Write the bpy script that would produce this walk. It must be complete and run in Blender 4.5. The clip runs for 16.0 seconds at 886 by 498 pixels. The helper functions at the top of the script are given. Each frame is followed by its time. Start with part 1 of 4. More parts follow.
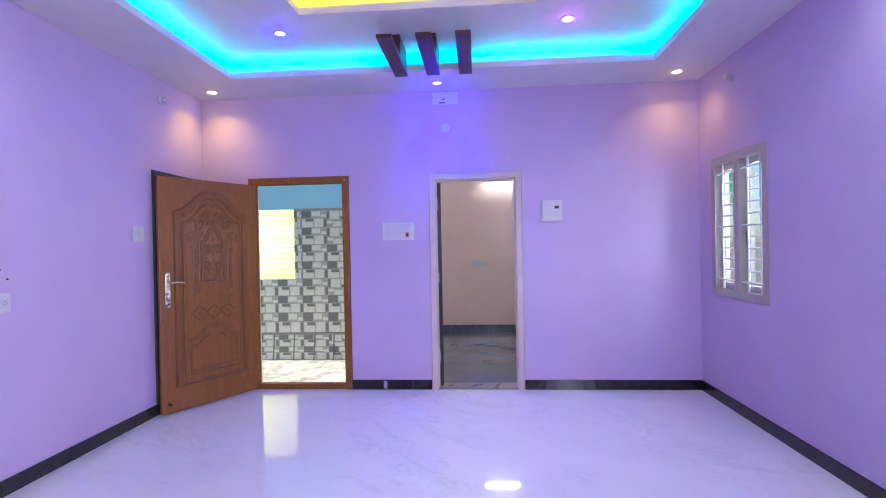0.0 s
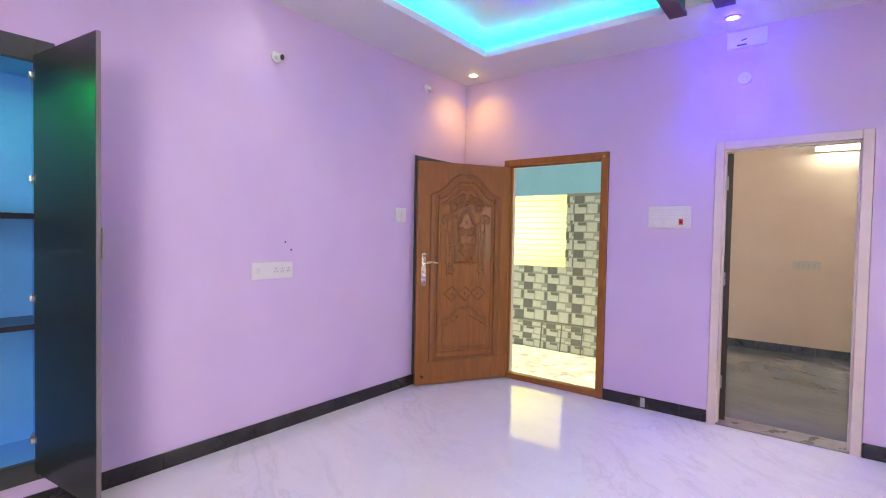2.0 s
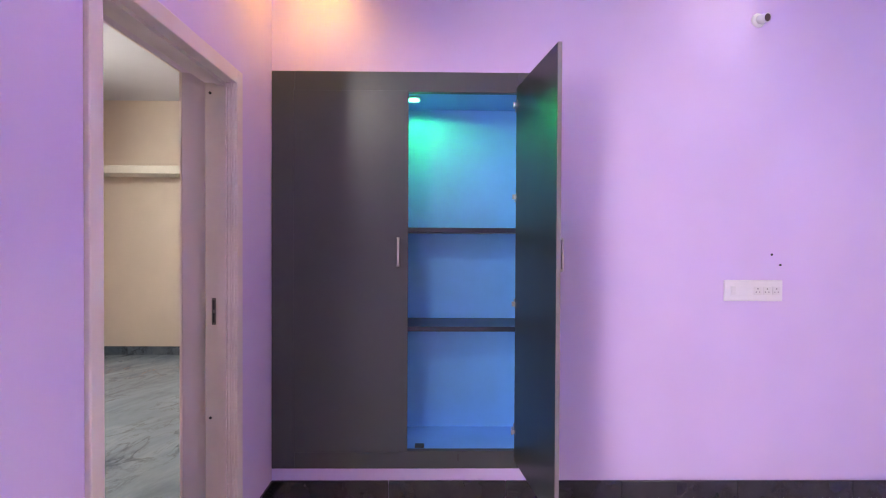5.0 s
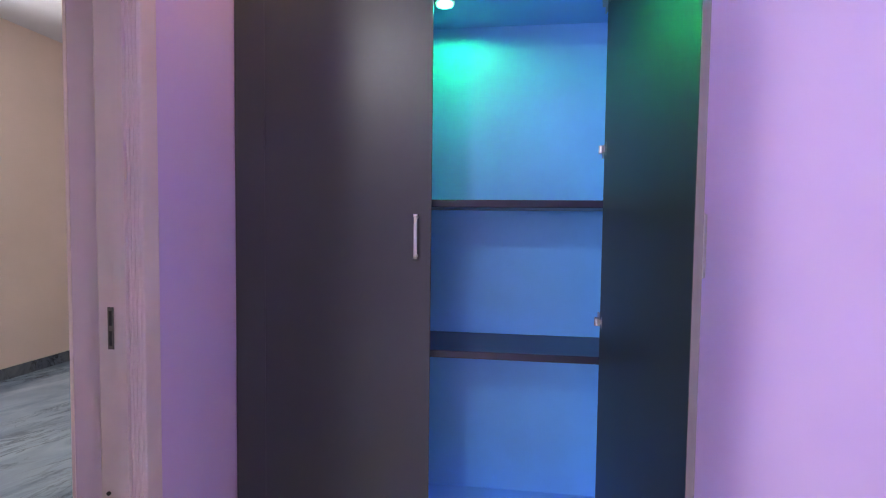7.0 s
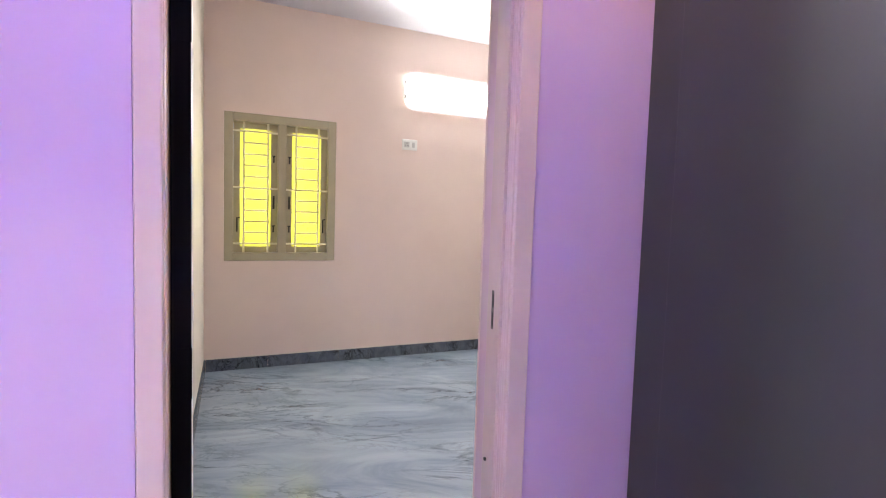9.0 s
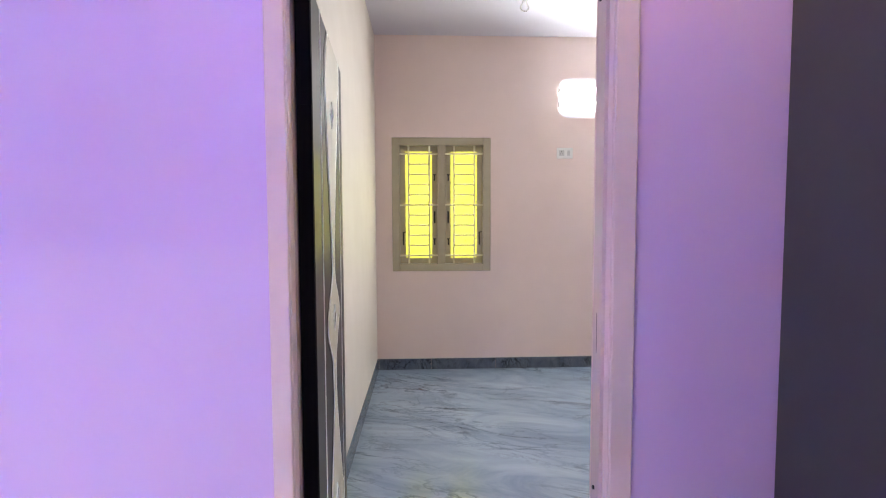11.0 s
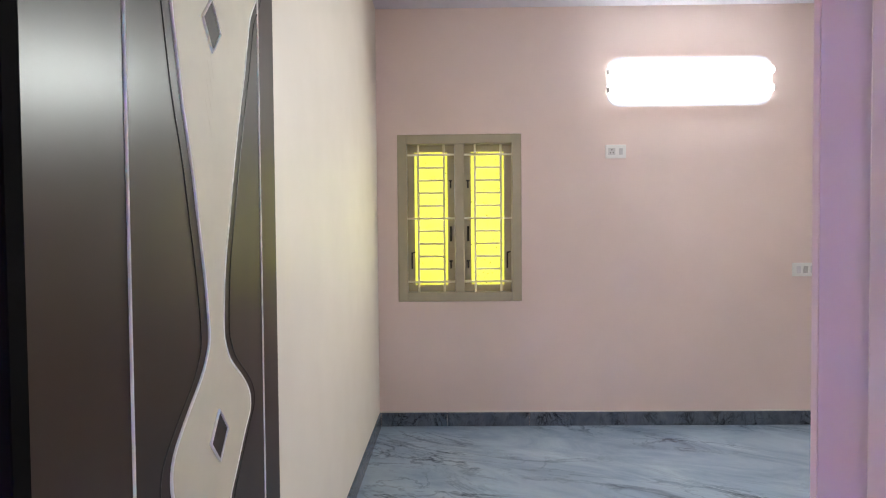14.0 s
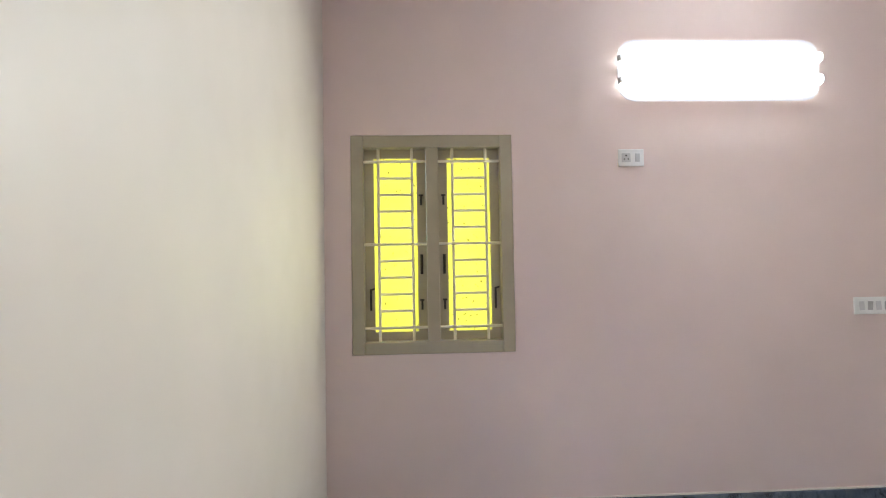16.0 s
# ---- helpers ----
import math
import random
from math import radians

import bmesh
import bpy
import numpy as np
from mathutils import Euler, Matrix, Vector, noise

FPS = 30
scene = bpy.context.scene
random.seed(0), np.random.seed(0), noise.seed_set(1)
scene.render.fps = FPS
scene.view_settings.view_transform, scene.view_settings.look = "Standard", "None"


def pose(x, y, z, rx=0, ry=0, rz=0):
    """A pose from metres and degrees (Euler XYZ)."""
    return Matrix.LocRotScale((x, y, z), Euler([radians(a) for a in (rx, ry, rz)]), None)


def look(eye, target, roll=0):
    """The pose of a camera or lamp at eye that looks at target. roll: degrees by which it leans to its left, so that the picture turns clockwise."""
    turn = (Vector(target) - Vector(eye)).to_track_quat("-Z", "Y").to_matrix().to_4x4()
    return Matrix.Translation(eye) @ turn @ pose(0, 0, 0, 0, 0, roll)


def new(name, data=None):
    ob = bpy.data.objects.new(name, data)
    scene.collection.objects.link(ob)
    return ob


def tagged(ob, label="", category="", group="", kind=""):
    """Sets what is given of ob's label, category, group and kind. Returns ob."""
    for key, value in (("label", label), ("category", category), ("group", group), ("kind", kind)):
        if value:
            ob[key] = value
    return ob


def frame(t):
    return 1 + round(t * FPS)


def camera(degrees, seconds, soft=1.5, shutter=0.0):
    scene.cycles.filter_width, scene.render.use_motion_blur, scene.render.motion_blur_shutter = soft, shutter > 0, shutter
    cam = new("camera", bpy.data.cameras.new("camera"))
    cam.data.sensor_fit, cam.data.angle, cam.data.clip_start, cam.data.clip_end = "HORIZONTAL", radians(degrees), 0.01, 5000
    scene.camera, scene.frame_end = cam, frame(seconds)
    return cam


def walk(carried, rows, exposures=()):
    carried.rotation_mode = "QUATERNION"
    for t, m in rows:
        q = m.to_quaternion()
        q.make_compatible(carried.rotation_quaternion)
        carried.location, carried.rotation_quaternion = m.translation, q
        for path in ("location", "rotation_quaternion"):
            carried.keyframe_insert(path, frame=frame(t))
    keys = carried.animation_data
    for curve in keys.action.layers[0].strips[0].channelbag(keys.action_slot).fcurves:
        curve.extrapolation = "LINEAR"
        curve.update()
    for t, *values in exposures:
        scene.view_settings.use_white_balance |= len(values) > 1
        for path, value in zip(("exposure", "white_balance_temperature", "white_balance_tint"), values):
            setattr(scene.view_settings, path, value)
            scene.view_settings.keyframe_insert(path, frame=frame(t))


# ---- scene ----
cam = camera(84.2, 16.0, 1.1)
PATH = [
    (0, (0.011, -0.041, 1.392), (-0.133, 1.954, 1.38), -1.1),
    (0.5, (0.055, 0.072, 1.346), (-0.201, 2.055, 1.316), -0.7),
    (1, (0.045, 0.29, 1.374), (-0.418, 2.235, 1.315), -0.3),
    (1.5, (0.107, 0.474, 1.367), (-0.732, 2.289, 1.312), 0.2),
    (2, (0.21, 0.585, 1.373), (-1.02, 2.16, 1.315), 1.1),
    (2.5, (0.101, 0.685, 1.35), (-1.522, 1.851, 1.289), 2.0),
    (3, (-0.01, 0.727, 1.352), (-1.878, 1.439, 1.278), 2.2),
    (3.5, (-0.061, 0.749, 1.347), (-2.027, 1.111, 1.289), 1.7),
    (4, (-0.072, 0.801, 1.347), (-2.069, 0.904, 1.323), 0.7),
    (4.2, (-0.062, 0.821, 1.358), (-2.062, 0.86, 1.36), 0.4),
    (6.3, (-0.657, 0.77, 1.326), (-2.656, 0.784, 1.265), 0.3),
    (6.5, (-0.773, 0.8, 1.319), (-2.772, 0.769, 1.263), 0.4),
    (7, (-1.067, 0.902, 1.343), (-3.049, 0.652, 1.252), 0.7),
    (7.5, (-1.365, 0.896, 1.363), (-3.297, 0.387, 1.255), 1.4),
    (8, (-1.496, 0.994, 1.325), (-3.219, -0.018, 1.235), 1.9),
    (8.5, (-1.528, 1.132, 1.32), (-2.772, -0.429, 1.201), 2.0),
    (9, (-1.553, 1.1, 1.324), (-2.343, -0.733, 1.196), 1.8),
    (9.5, (-1.627, 1.113, 1.361), (-2.083, -0.83, 1.227), 1.0),
    (10, (-1.763, 1.222, 1.388), (-1.963, -0.765, 1.281), 0.9),
    (12.5, (-1.751, 0.999, 1.372), (-1.8, -0.995, 1.236), -0.4),
    (13, (-1.741, 0.789, 1.372), (-1.779, -1.208, 1.258), -0.1),
    (13.5, (-1.82, 0.515, 1.368), (-1.811, -1.483, 1.288), -0.2),
    (14, (-1.854, 0.288, 1.379), (-1.833, -1.711, 1.333), -0.5),
    (14.5, (-1.81, 0.038, 1.401), (-1.794, -1.962, 1.394), -1.1),
    (15, (-1.819, -0.145, 1.39), (-1.804, -2.145, 1.427), -1.4),
    (15.5, (-1.863, -0.392, 1.41), (-1.872, -2.392, 1.472), -1.4),
    (16, (-1.881, -0.562, 1.401), (-1.964, -2.559, 1.466), -1.0),
]
# the clip's camera opens up and warms as it turns from the lamps
EXPOSURE = [(0, 0.48, 5750, 5), (1, 0.51, 6900, -7), (2, 0.75, 8100, -9), (2.5, 0.87, 7900, -11), (3, 0.90, 7100, 3), (3.5, 0.86, 7900, 3), (4.2, 0.92, 7800, 5), (6.3, 0.78, 7000, 14), (7, 0.76, 6800, 11), (7.5, 0.95, 6800, 7), (8, 1.02, 7000, 8), (8.5, 1.43, 6500, 8), (9, 1.42, 7100, 10), (10, 1.25, 6800, 10), (12.5, 1.25, 6500, 11), (13.5, 0.97, 6700, 8), (14, 1.12, 6600, 8), (15, 1.15, 6500, 7), (16, 1.07, 6450, 5)]
walk(cam, [(t, look(eye, target, roll)) for t, eye, target, roll in PATH], EXPOSURE)

# ---------------------------------------------------------------- world, sun, daylight
world = bpy.data.worlds.new("sky")
scene.world = world
world.use_nodes = True
wn = world.node_tree.nodes
sky = wn.new("ShaderNodeTexSky")
sky.sky_type, sky.sun_disc = "NISHITA", False
SUN_UP, SUN_ROUND = radians(66), radians(-86)
sky.sun_elevation, sky.sun_rotation = SUN_UP, SUN_ROUND
world.node_tree.links.new(sky.outputs[0], wn["Background"].inputs[0])
wn["Background"].inputs[1].default_value = 0.12

sun_data = bpy.data.lights.new("sun", "SUN")
sun_data.energy, sun_data.angle, sun_data.color = 2.3, radians(0.5), (1, 0.96, 0.91)
sun = new("sun", sun_data)
sun_way = Vector((math.sin(SUN_ROUND) * math.cos(SUN_UP), math.cos(SUN_ROUND) * math.cos(SUN_UP), math.sin(SUN_UP)))
sun.matrix_world = look(sun_way * 30, (0, 0, 0))


def area(name, eye, target, sx, sy, watts, colour):
    """An area lamp: in an opening, at a tube, or added as fill."""
    d = bpy.data.lights.new(name, "AREA")
    d.shape, d.size, d.size_y, d.energy, d.color = "RECTANGLE", sx, sy, watts, colour
    ob = new(name, d)
    ob.matrix_world = look(eye, target)
    return ob


def spot(name, x, y, z, watts, colour, degrees=95, radius=0.03, blend=1.0):
    d = bpy.data.lights.new(name, "SPOT")
    d.energy, d.color, d.spot_size, d.spot_blend, d.shadow_soft_size = watts, colour, radians(degrees), blend, radius
    ob = new(name, d)
    ob.location = (x, y, z)
    return ob


# fill lamp in an unseen, made-up dining window, behind the start of the walk
area("dining_fill_light", (2.06, -1.75, 1.5), (0, -1.75, 0.7), 1.7, 1.8, 150, (0.88, 0.84, 1.0))
# hall window and bedroom window
area("hall_window_light", (2.5, 4.04, 1.52), (0, 2.9, 0.7), 0.75, 1.1, 23, (0.86, 0.93, 1.0))
area("bedroom_window_light", (-1.94, -3.75, 1.52), (-1.94, 0, 1.52), 0.8, 1.1, 6.0, (1.0, 0.98, 0.9))
# lamp added behind the yellow sheet to stand in for daylight
area("sheet_light", (-4.2, 8.3, 1.5), (-4.2, 0, 1.5), 2.4, 1.1, 34, (1.0, 0.97, 0.9))

WARM, VIOLET, COOL = (1.0, 0.64, 0.09), (0.012, 0.0, 1.0), (0.9, 0.93, 1.0)
# recessed lamps: place, watts, colour, cone, colour name
# (1.788, 0.19), (1.788, 2.32) and (0.70, 0.98) are unseen, added by symmetry
LAMPS = [
    (-2.485, 4.455, 2.889, 17, WARM, 134, "warm white"), (1.788, 4.436, 2.889, 12, WARM, 134, "warm white"),
    (-2.485, 0.19, 2.889, 18, WARM, 134, "warm white"), (1.788, 0.19, 2.889, 17, WARM, 134, "warm white"),
    (-0.343, 4.46, 2.889, 60, VIOLET, 104, "violet blue"), (-2.485, 2.32, 2.889, 4, COOL, 125, "cool white"),
    # first lamp here is unseen, widened and raised to fill the walls
    (1.788, 2.32, 2.889, 15, COOL, 166, "cool white"), (0.30, -0.25, 2.889, 60, COOL, 168, "cool white"),
    (-1.485, 3.655, 3.054, 10, VIOLET, 110, "violet blue"), (0.70, 3.655, 3.054, 10, (0.9, 0.15, 1.0), 110, "pink"),
    (-1.485, 0.98, 3.054, 34, (0.85, 0.48, 1.0), 156, "pink"), (0.70, 0.98, 3.054, 10, VIOLET, 110, "violet blue"),
]
for i, (lx, ly, lz, watts, colour, cone, _) in enumerate(LAMPS):
    spot("downlight_beam", lx, ly, lz - 0.012, watts, colour, cone, 0.03, 0.15 if cone > 167 else 1.0)
    if ly > 3:      # light that spills over the trim on to the ceiling
        d = bpy.data.lights.new("downlight_spill", "POINT")
        d.energy, d.color, d.shadow_soft_size = (6 if colour is VIOLET and lz < 3 else 3 if colour is VIOLET else 1.2 if lz > 3 else 0.28), colour, 0.02
        new("downlight_spill", d).location = (lx, ly, lz - 0.018)
spot("cupboard_lamp_beam", -2.835, 0.675, 2.122, 5, (0.0, 1.0, 0.26), 178, 0.012, 0.3)
# forward light of the twin tube in the bedroom
area("bedroom_tube_light", (-3.578, -3.182, 2.476), (-3.578, 0, 1.2), 1.1, 0.05, 33, (0.94, 1.0, 0.99))
area("back_tube_light", (0.66, 7.87, 2.47), (0.66, 4, 1.6), 1.1, 0.03, 190, (1.0, 0.97, 0.93))

# ---------------------------------------------------------------- materials
def base(name, rough=0.5, metal=0.0, colour=(0.5, 0.5, 0.5), coat=0.0):
    m = bpy.data.materials.new(name)
    m.use_nodes = True
    b = m.node_tree.nodes["Principled BSDF"]
    b.inputs["Base Color"].default_value = (*colour, 1)
    b.inputs["Roughness"].default_value = rough
    b.inputs["Metallic"].default_value = metal
    b.inputs["Coat Weight"].default_value = coat
    return m, m.node_tree.nodes, m.node_tree.links, b


def coords(n, l, scale=(1, 1, 1), turn=(0, 0, 0), space="Object"):
    c, mp = n.new("ShaderNodeTexCoord"), n.new("ShaderNodeMapping")
    mp.inputs["Scale"].default_value = scale
    mp.inputs["Rotation"].default_value = turn
    l.new(c.outputs[space], mp.inputs[0])
    return mp.outputs[0]


def noise_tex(n, l, vec, scale, detail=4, rough=0.55, bend=0.0):
    t = n.new("ShaderNodeTexNoise")
    t.inputs["Scale"].default_value, t.inputs["Detail"].default_value = scale, detail
    t.inputs["Roughness"].default_value, t.inputs["Distortion"].default_value = rough, bend
    l.new(vec, t.inputs["Vector"])
    return t.outputs["Fac"]


def ramp(n, l, fac, stops):
    r = n.new("ShaderNodeValToRGB")
    while len(r.color_ramp.elements) < len(stops):
        r.color_ramp.elements.new(0.5)
    for e, (p, c) in zip(r.color_ramp.elements, stops):
        e.position, e.color = p, (*c, 1)
    l.new(fac, r.inputs[0])
    return r.outputs[0]


def grey(v):
    return (v, v, v)


def mix(n, l, fac, a, b, kind="MIX"):
    m = n.new("ShaderNodeMix")
    m.data_type, m.blend_type = "RGBA", kind
    for sock, v in ((m.inputs[0], fac), (m.inputs[6], a), (m.inputs[7], b)):
        if isinstance(v, (int, float)):
            sock.default_value = v
        elif isinstance(v, tuple):
            sock.default_value = (*v, 1)
        else:
            l.new(v, sock)
    return m.outputs[2]


def bump(n, l, b, height, strength, distance=0.002):
    k = n.new("ShaderNodeBump")
    k.inputs["Strength"].default_value, k.inputs["Distance"].default_value = strength, distance
    l.new(height, k.inputs["Height"])
    l.new(k.outputs[0], b.inputs["Normal"])


def paint(name, colour, rough=0.55, spread=0.07, relief=0.25):
    """Rolled emulsion: soft blotches, roller stipple."""
    m, n, l, b = base(name, rough, 0, colour)
    v = coords(n, l)
    big = noise_tex(n, l, v, 1.3, 3)
    fine = noise_tex(n, l, v, 140, 2)
    tone = ramp(n, l, big, [(0.3, grey(1 - spread)), (0.7, grey(1 + spread * 0.4))])
    l.new(mix(n, l, 1.0, colour, tone, "MULTIPLY"), b.inputs["Base Color"])
    l.new(ramp(n, l, noise_tex(n, l, v, 5, 3), [(0.3, grey(rough - 0.07)), (0.7, grey(rough + 0.07))]), b.inputs["Roughness"])
    wave = noise_tex(n, l, v, 9, 2)
    add = n.new("ShaderNodeMath")
    add.operation, add.inputs[1].default_value = "MULTIPLY_ADD", 0.25
    l.new(fine, add.inputs[0])
    l.new(wave, add.inputs[2])
    bump(n, l, b, add.outputs[0], relief, 0.002)
    return m


def marble(name, ground, cloud, vein, rough, scale=1.0, turn=0.5, vein_width=0.03, vein_mix=0.7, stretch=1.9, bend=1.0):
    m, n, l, b = base(name, rough, 0, ground)
    first = coords(n, l, (1, 1, 1), (0, 0, turn))
    mp = n.new("ShaderNodeMapping")
    mp.inputs["Scale"].default_value = (scale, scale * stretch, scale)
    l.new(first, mp.inputs[0])
    v = mp.outputs[0]
    c = ramp(n, l, noise_tex(n, l, v, 1.6, 6, 0.62, 1.2 * bend), [(0.32, ground), (0.72, cloud)])
    lines = []
    for s, d in ((1.1, 2.2), (2.7, 1.4)):
        f = noise_tex(n, l, v, s, 7, 0.6, d * bend)
        lines.append(ramp(n, l, f, [(0.5 - vein_width, grey(0)), (0.5, grey(1)), (0.5 + vein_width * 0.6, grey(0))]))
    keep = ramp(n, l, noise_tex(n, l, v, 1.1, 2), [(0.42, grey(0)), (0.62, grey(1))])
    both = mix(n, l, 0.6, lines[0], lines[1], "ADD")
    mask = mix(n, l, 1.0, both, keep, "MULTIPLY")
    fade = mix(n, l, 1.0, mask, grey(vein_mix), "MULTIPLY")
    l.new(mix(n, l, fade, c, vein), b.inputs["Base Color"])
    smear = ramp(n, l, noise_tex(n, l, v, 3.5, 4), [(0.35, grey(rough * 0.8)), (0.75, grey(rough * 1.5))])
    l.new(smear, b.inputs["Roughness"])
    return m


def wood(name, dark, light, rough=0.32, along="z", scale=1.0):
    m, n, l, b = base(name, rough, 0, light, 0.08)
    s = {"z": (9, 9, 0.9), "y": (9, 0.9, 9), "x": (0.9, 9, 9)}[along]
    v = coords(n, l, tuple(q * scale for q in s))
    g = noise_tex(n, l, v, 2.2, 6, 0.6, 1.6)
    fine = noise_tex(n, l, v, 14, 4, 0.7)
    c = ramp(n, l, g, [(0.3, dark), (0.7, light)])
    l.new(mix(n, l, 0.35, c, ramp(n, l, fine, [(0.35, dark), (0.65, light)])), b.inputs["Base Color"])
    l.new(ramp(n, l, fine, [(0.3, grey(rough - 0.06)), (0.7, grey(rough + 0.1))]), b.inputs["Roughness"])
    bump(n, l, b, fine, 0.12, 0.001)
    return m


def plain(name, colour, rough=0.4, metal=0.0, spread=0.06, scale=30, relief=0.05, coat=0.0):
    m, n, l, b = base(name, rough, metal, colour, coat)
    v = coords(n, l)
    f = noise_tex(n, l, v, scale, 4)
    tone = ramp(n, l, f, [(0.3, grey(1 - spread)), (0.7, grey(1 + spread * 0.5))])
    l.new(mix(n, l, 1.0, colour, tone, "MULTIPLY"), b.inputs["Base Color"])
    l.new(ramp(n, l, noise_tex(n, l, v, scale * 0.3, 3), [(0.3, grey(max(rough - 0.06, 0.02))), (0.7, grey(rough + 0.08))]), b.inputs["Roughness"])
    if relief:
        bump(n, l, b, f, relief, 0.0008)
    return m


def glow(name, colour, strength):
    m, n, l, b = base(name, 0.4, 0, (0.8, 0.8, 0.8))
    b.inputs["Emission Color"].default_value = (*colour, 1)
    b.inputs["Emission Strength"].default_value = strength
    return m


def granite(name, colour, speck, rough):
    m, n, l, b = base(name, rough, 0, colour)
    v = coords(n, l)
    f = noise_tex(n, l, v, 220, 3, 0.7)
    c = ramp(n, l, f, [(0.55, colour), (0.72, speck)])
    dust = ramp(n, l, noise_tex(n, l, v, 6, 5), [(0.45, grey(0)), (0.8, grey(0.22))])
    l.new(mix(n, l, dust, c, (0.09, 0.085, 0.09)), b.inputs["Base Color"])
    return m


def stain(name, colour, spots):
    """Tinted obscure glass, lit through, with specks of dirt."""
    m = bpy.data.materials.new(name)
    m.use_nodes = True
    n, l = m.node_tree.nodes, m.node_tree.links
    n.clear()
    out, tr, gl, mx = (n.new("ShaderNodeOutputMaterial"), n.new("ShaderNodeBsdfTranslucent"), n.new("ShaderNodeBsdfGlossy"), n.new("ShaderNodeMixShader"))
    v = coords(n, l)
    blot = ramp(n, l, noise_tex(n, l, v, 7, 4), [(0.3, grey(0.9)), (0.7, grey(1.0))])
    dots = ramp(n, l, noise_tex(n, l, v, 42, 2, 0.5), [(0.65, grey(1)), (0.69, grey(spots))])
    keep = mix(n, l, 1.0, blot, dots, "MULTIPLY")
    l.new(mix(n, l, 1.0, colour, keep, "MULTIPLY"), tr.inputs[0])
    gl.inputs["Roughness"].default_value = 0.25
    mx.inputs[0].default_value = 0.05
    l.new(tr.outputs[0], mx.inputs[1])
    l.new(gl.outputs[0], mx.inputs[2])
    l.new(mx.outputs[0], out.inputs[0])
    return m


def clear_glass(name):
    m = bpy.data.materials.new(name)
    m.use_nodes = True
    n, l = m.node_tree.nodes, m.node_tree.links
    n.clear()
    out, tr, gl, mx = (n.new("ShaderNodeOutputMaterial"), n.new("ShaderNodeBsdfTransparent"), n.new("ShaderNodeBsdfGlossy"), n.new("ShaderNodeMixShader"))
    tr.inputs[0].default_value = (0.93, 0.97, 0.95, 1)
    gl.inputs["Roughness"].default_value = 0.03
    mx.inputs[0].default_value = 0.06
    l.new(tr.outputs[0], mx.inputs[1])
    l.new(gl.outputs[0], mx.inputs[2])
    l.new(mx.outputs[0], out.inputs[0])
    return m


LAVENDER = paint("lavender_emulsion", (0.53, 0.405, 0.635), 0.5)
PINK = paint("pink_emulsion", (0.755, 0.62, 0.575), 0.52)
CREAM_WALL = paint("cream_emulsion", (0.66, 0.60, 0.535), 0.52)
# pink mixed with lavender: the hall light's tint is put into the paint
REVEAL = paint("hall_tinted_pink_emulsion", (0.62, 0.48, 0.54), 0.5)
PEACH = paint("peach_emulsion", (0.73, 0.60, 0.52), 0.52)
CEILING = paint("white_ceiling_paint", (0.64, 0.62, 0.69), 0.6, 0.05)
FLOOR_WHITE = marble("polished_white_marble", (0.75, 0.745, 0.775), (0.68, 0.675, 0.72), (0.44, 0.43, 0.48), 0.024, 0.5, 0.6, 0.03, 0.30)
FLOOR_GREY = marble("blue_grey_marble", (0.14, 0.185, 0.255), (0.29, 0.35, 0.425), (0.04, 0.055, 0.078), 0.17, 0.75, 0.35, 0.032, 0.75, 2.5, 0.8)
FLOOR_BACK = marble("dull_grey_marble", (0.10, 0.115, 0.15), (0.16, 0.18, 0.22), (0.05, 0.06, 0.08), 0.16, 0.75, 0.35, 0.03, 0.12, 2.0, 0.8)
PALE_PINK = paint("pale_pink_emulsion", (0.76, 0.635, 0.58), 0.52)
SKIRT_GREY = marble("blue_grey_marble_skirting", (0.07, 0.09, 0.13), (0.13, 0.16, 0.2), (0.02, 0.025, 0.035), 0.17, 3.0, 0.8, 0.06, 0.9)
GRANITE = granite("black_granite", (0.012, 0.011, 0.014), (0.05, 0.05, 0.055), 0.16)
TEAK = wood("varnished_teak", (0.16, 0.054, 0.008), (0.30, 0.104, 0.016), 0.42)
# same teak, darkened in the colour for shade in the carving
TEAK_DARK = wood("shaded_teak", (0.135, 0.045, 0.007), (0.255, 0.088, 0.014), 0.42)
BEAM_WOOD = wood("stained_beam_wood", (0.035, 0.014, 0.012), (0.085, 0.036, 0.03), 0.4, "y")
FRAME_PAINT = plain("beige_enamel", (0.60, 0.50, 0.46), 0.35, 0, 0.08, 6, 0.06)
WINDOW_PAINT = plain("olive_beige_enamel", (0.40, 0.355, 0.25), 0.38, 0, 0.08, 6, 0.06)
WINDOW_GREY = plain("grey_mauve_enamel", (0.40, 0.35, 0.33), 0.38, 0, 0.08, 6, 0.06)
GRILLE_PAINT = plain("cream_grille_paint", (0.78, 0.74, 0.61), 0.4)
GRILLE_WHITE = plain("white_grille_paint", (0.72, 0.71, 0.70), 0.4)
LAMINATE = plain("charcoal_laminate", (0.039, 0.045, 0.046), 0.37, 0, 0.15, 2.2, 0.08)
# darker than the closed door's laminate; used on both faces of the open door
LAMINATE_DEEP = plain("darker_charcoal_laminate", (0.012, 0.017, 0.019), 0.36, 0, 0.15, 2.2, 0.08)
LAMINATE_EDGE = plain("charcoal_edge_band", (0.13, 0.11, 0.12), 0.4)
BLUE_LAMINATE = plain("blue_laminate", (0.125, 0.43, 0.86), 0.4, 0, 0.1, 3, 0.04)
SHELF_BLACK = base("black_shelf_laminate", 0.3, 0, (0.010, 0.013, 0.028))[0]
LEAF_BROWN = plain("dark_brown_membrane", (0.034, 0.022, 0.017), 0.35, 0, 0.15, 3, 0.03)
LEAF_BROWN.node_tree.nodes["Principled BSDF"].inputs["Specular IOR Level"].default_value = 0.22
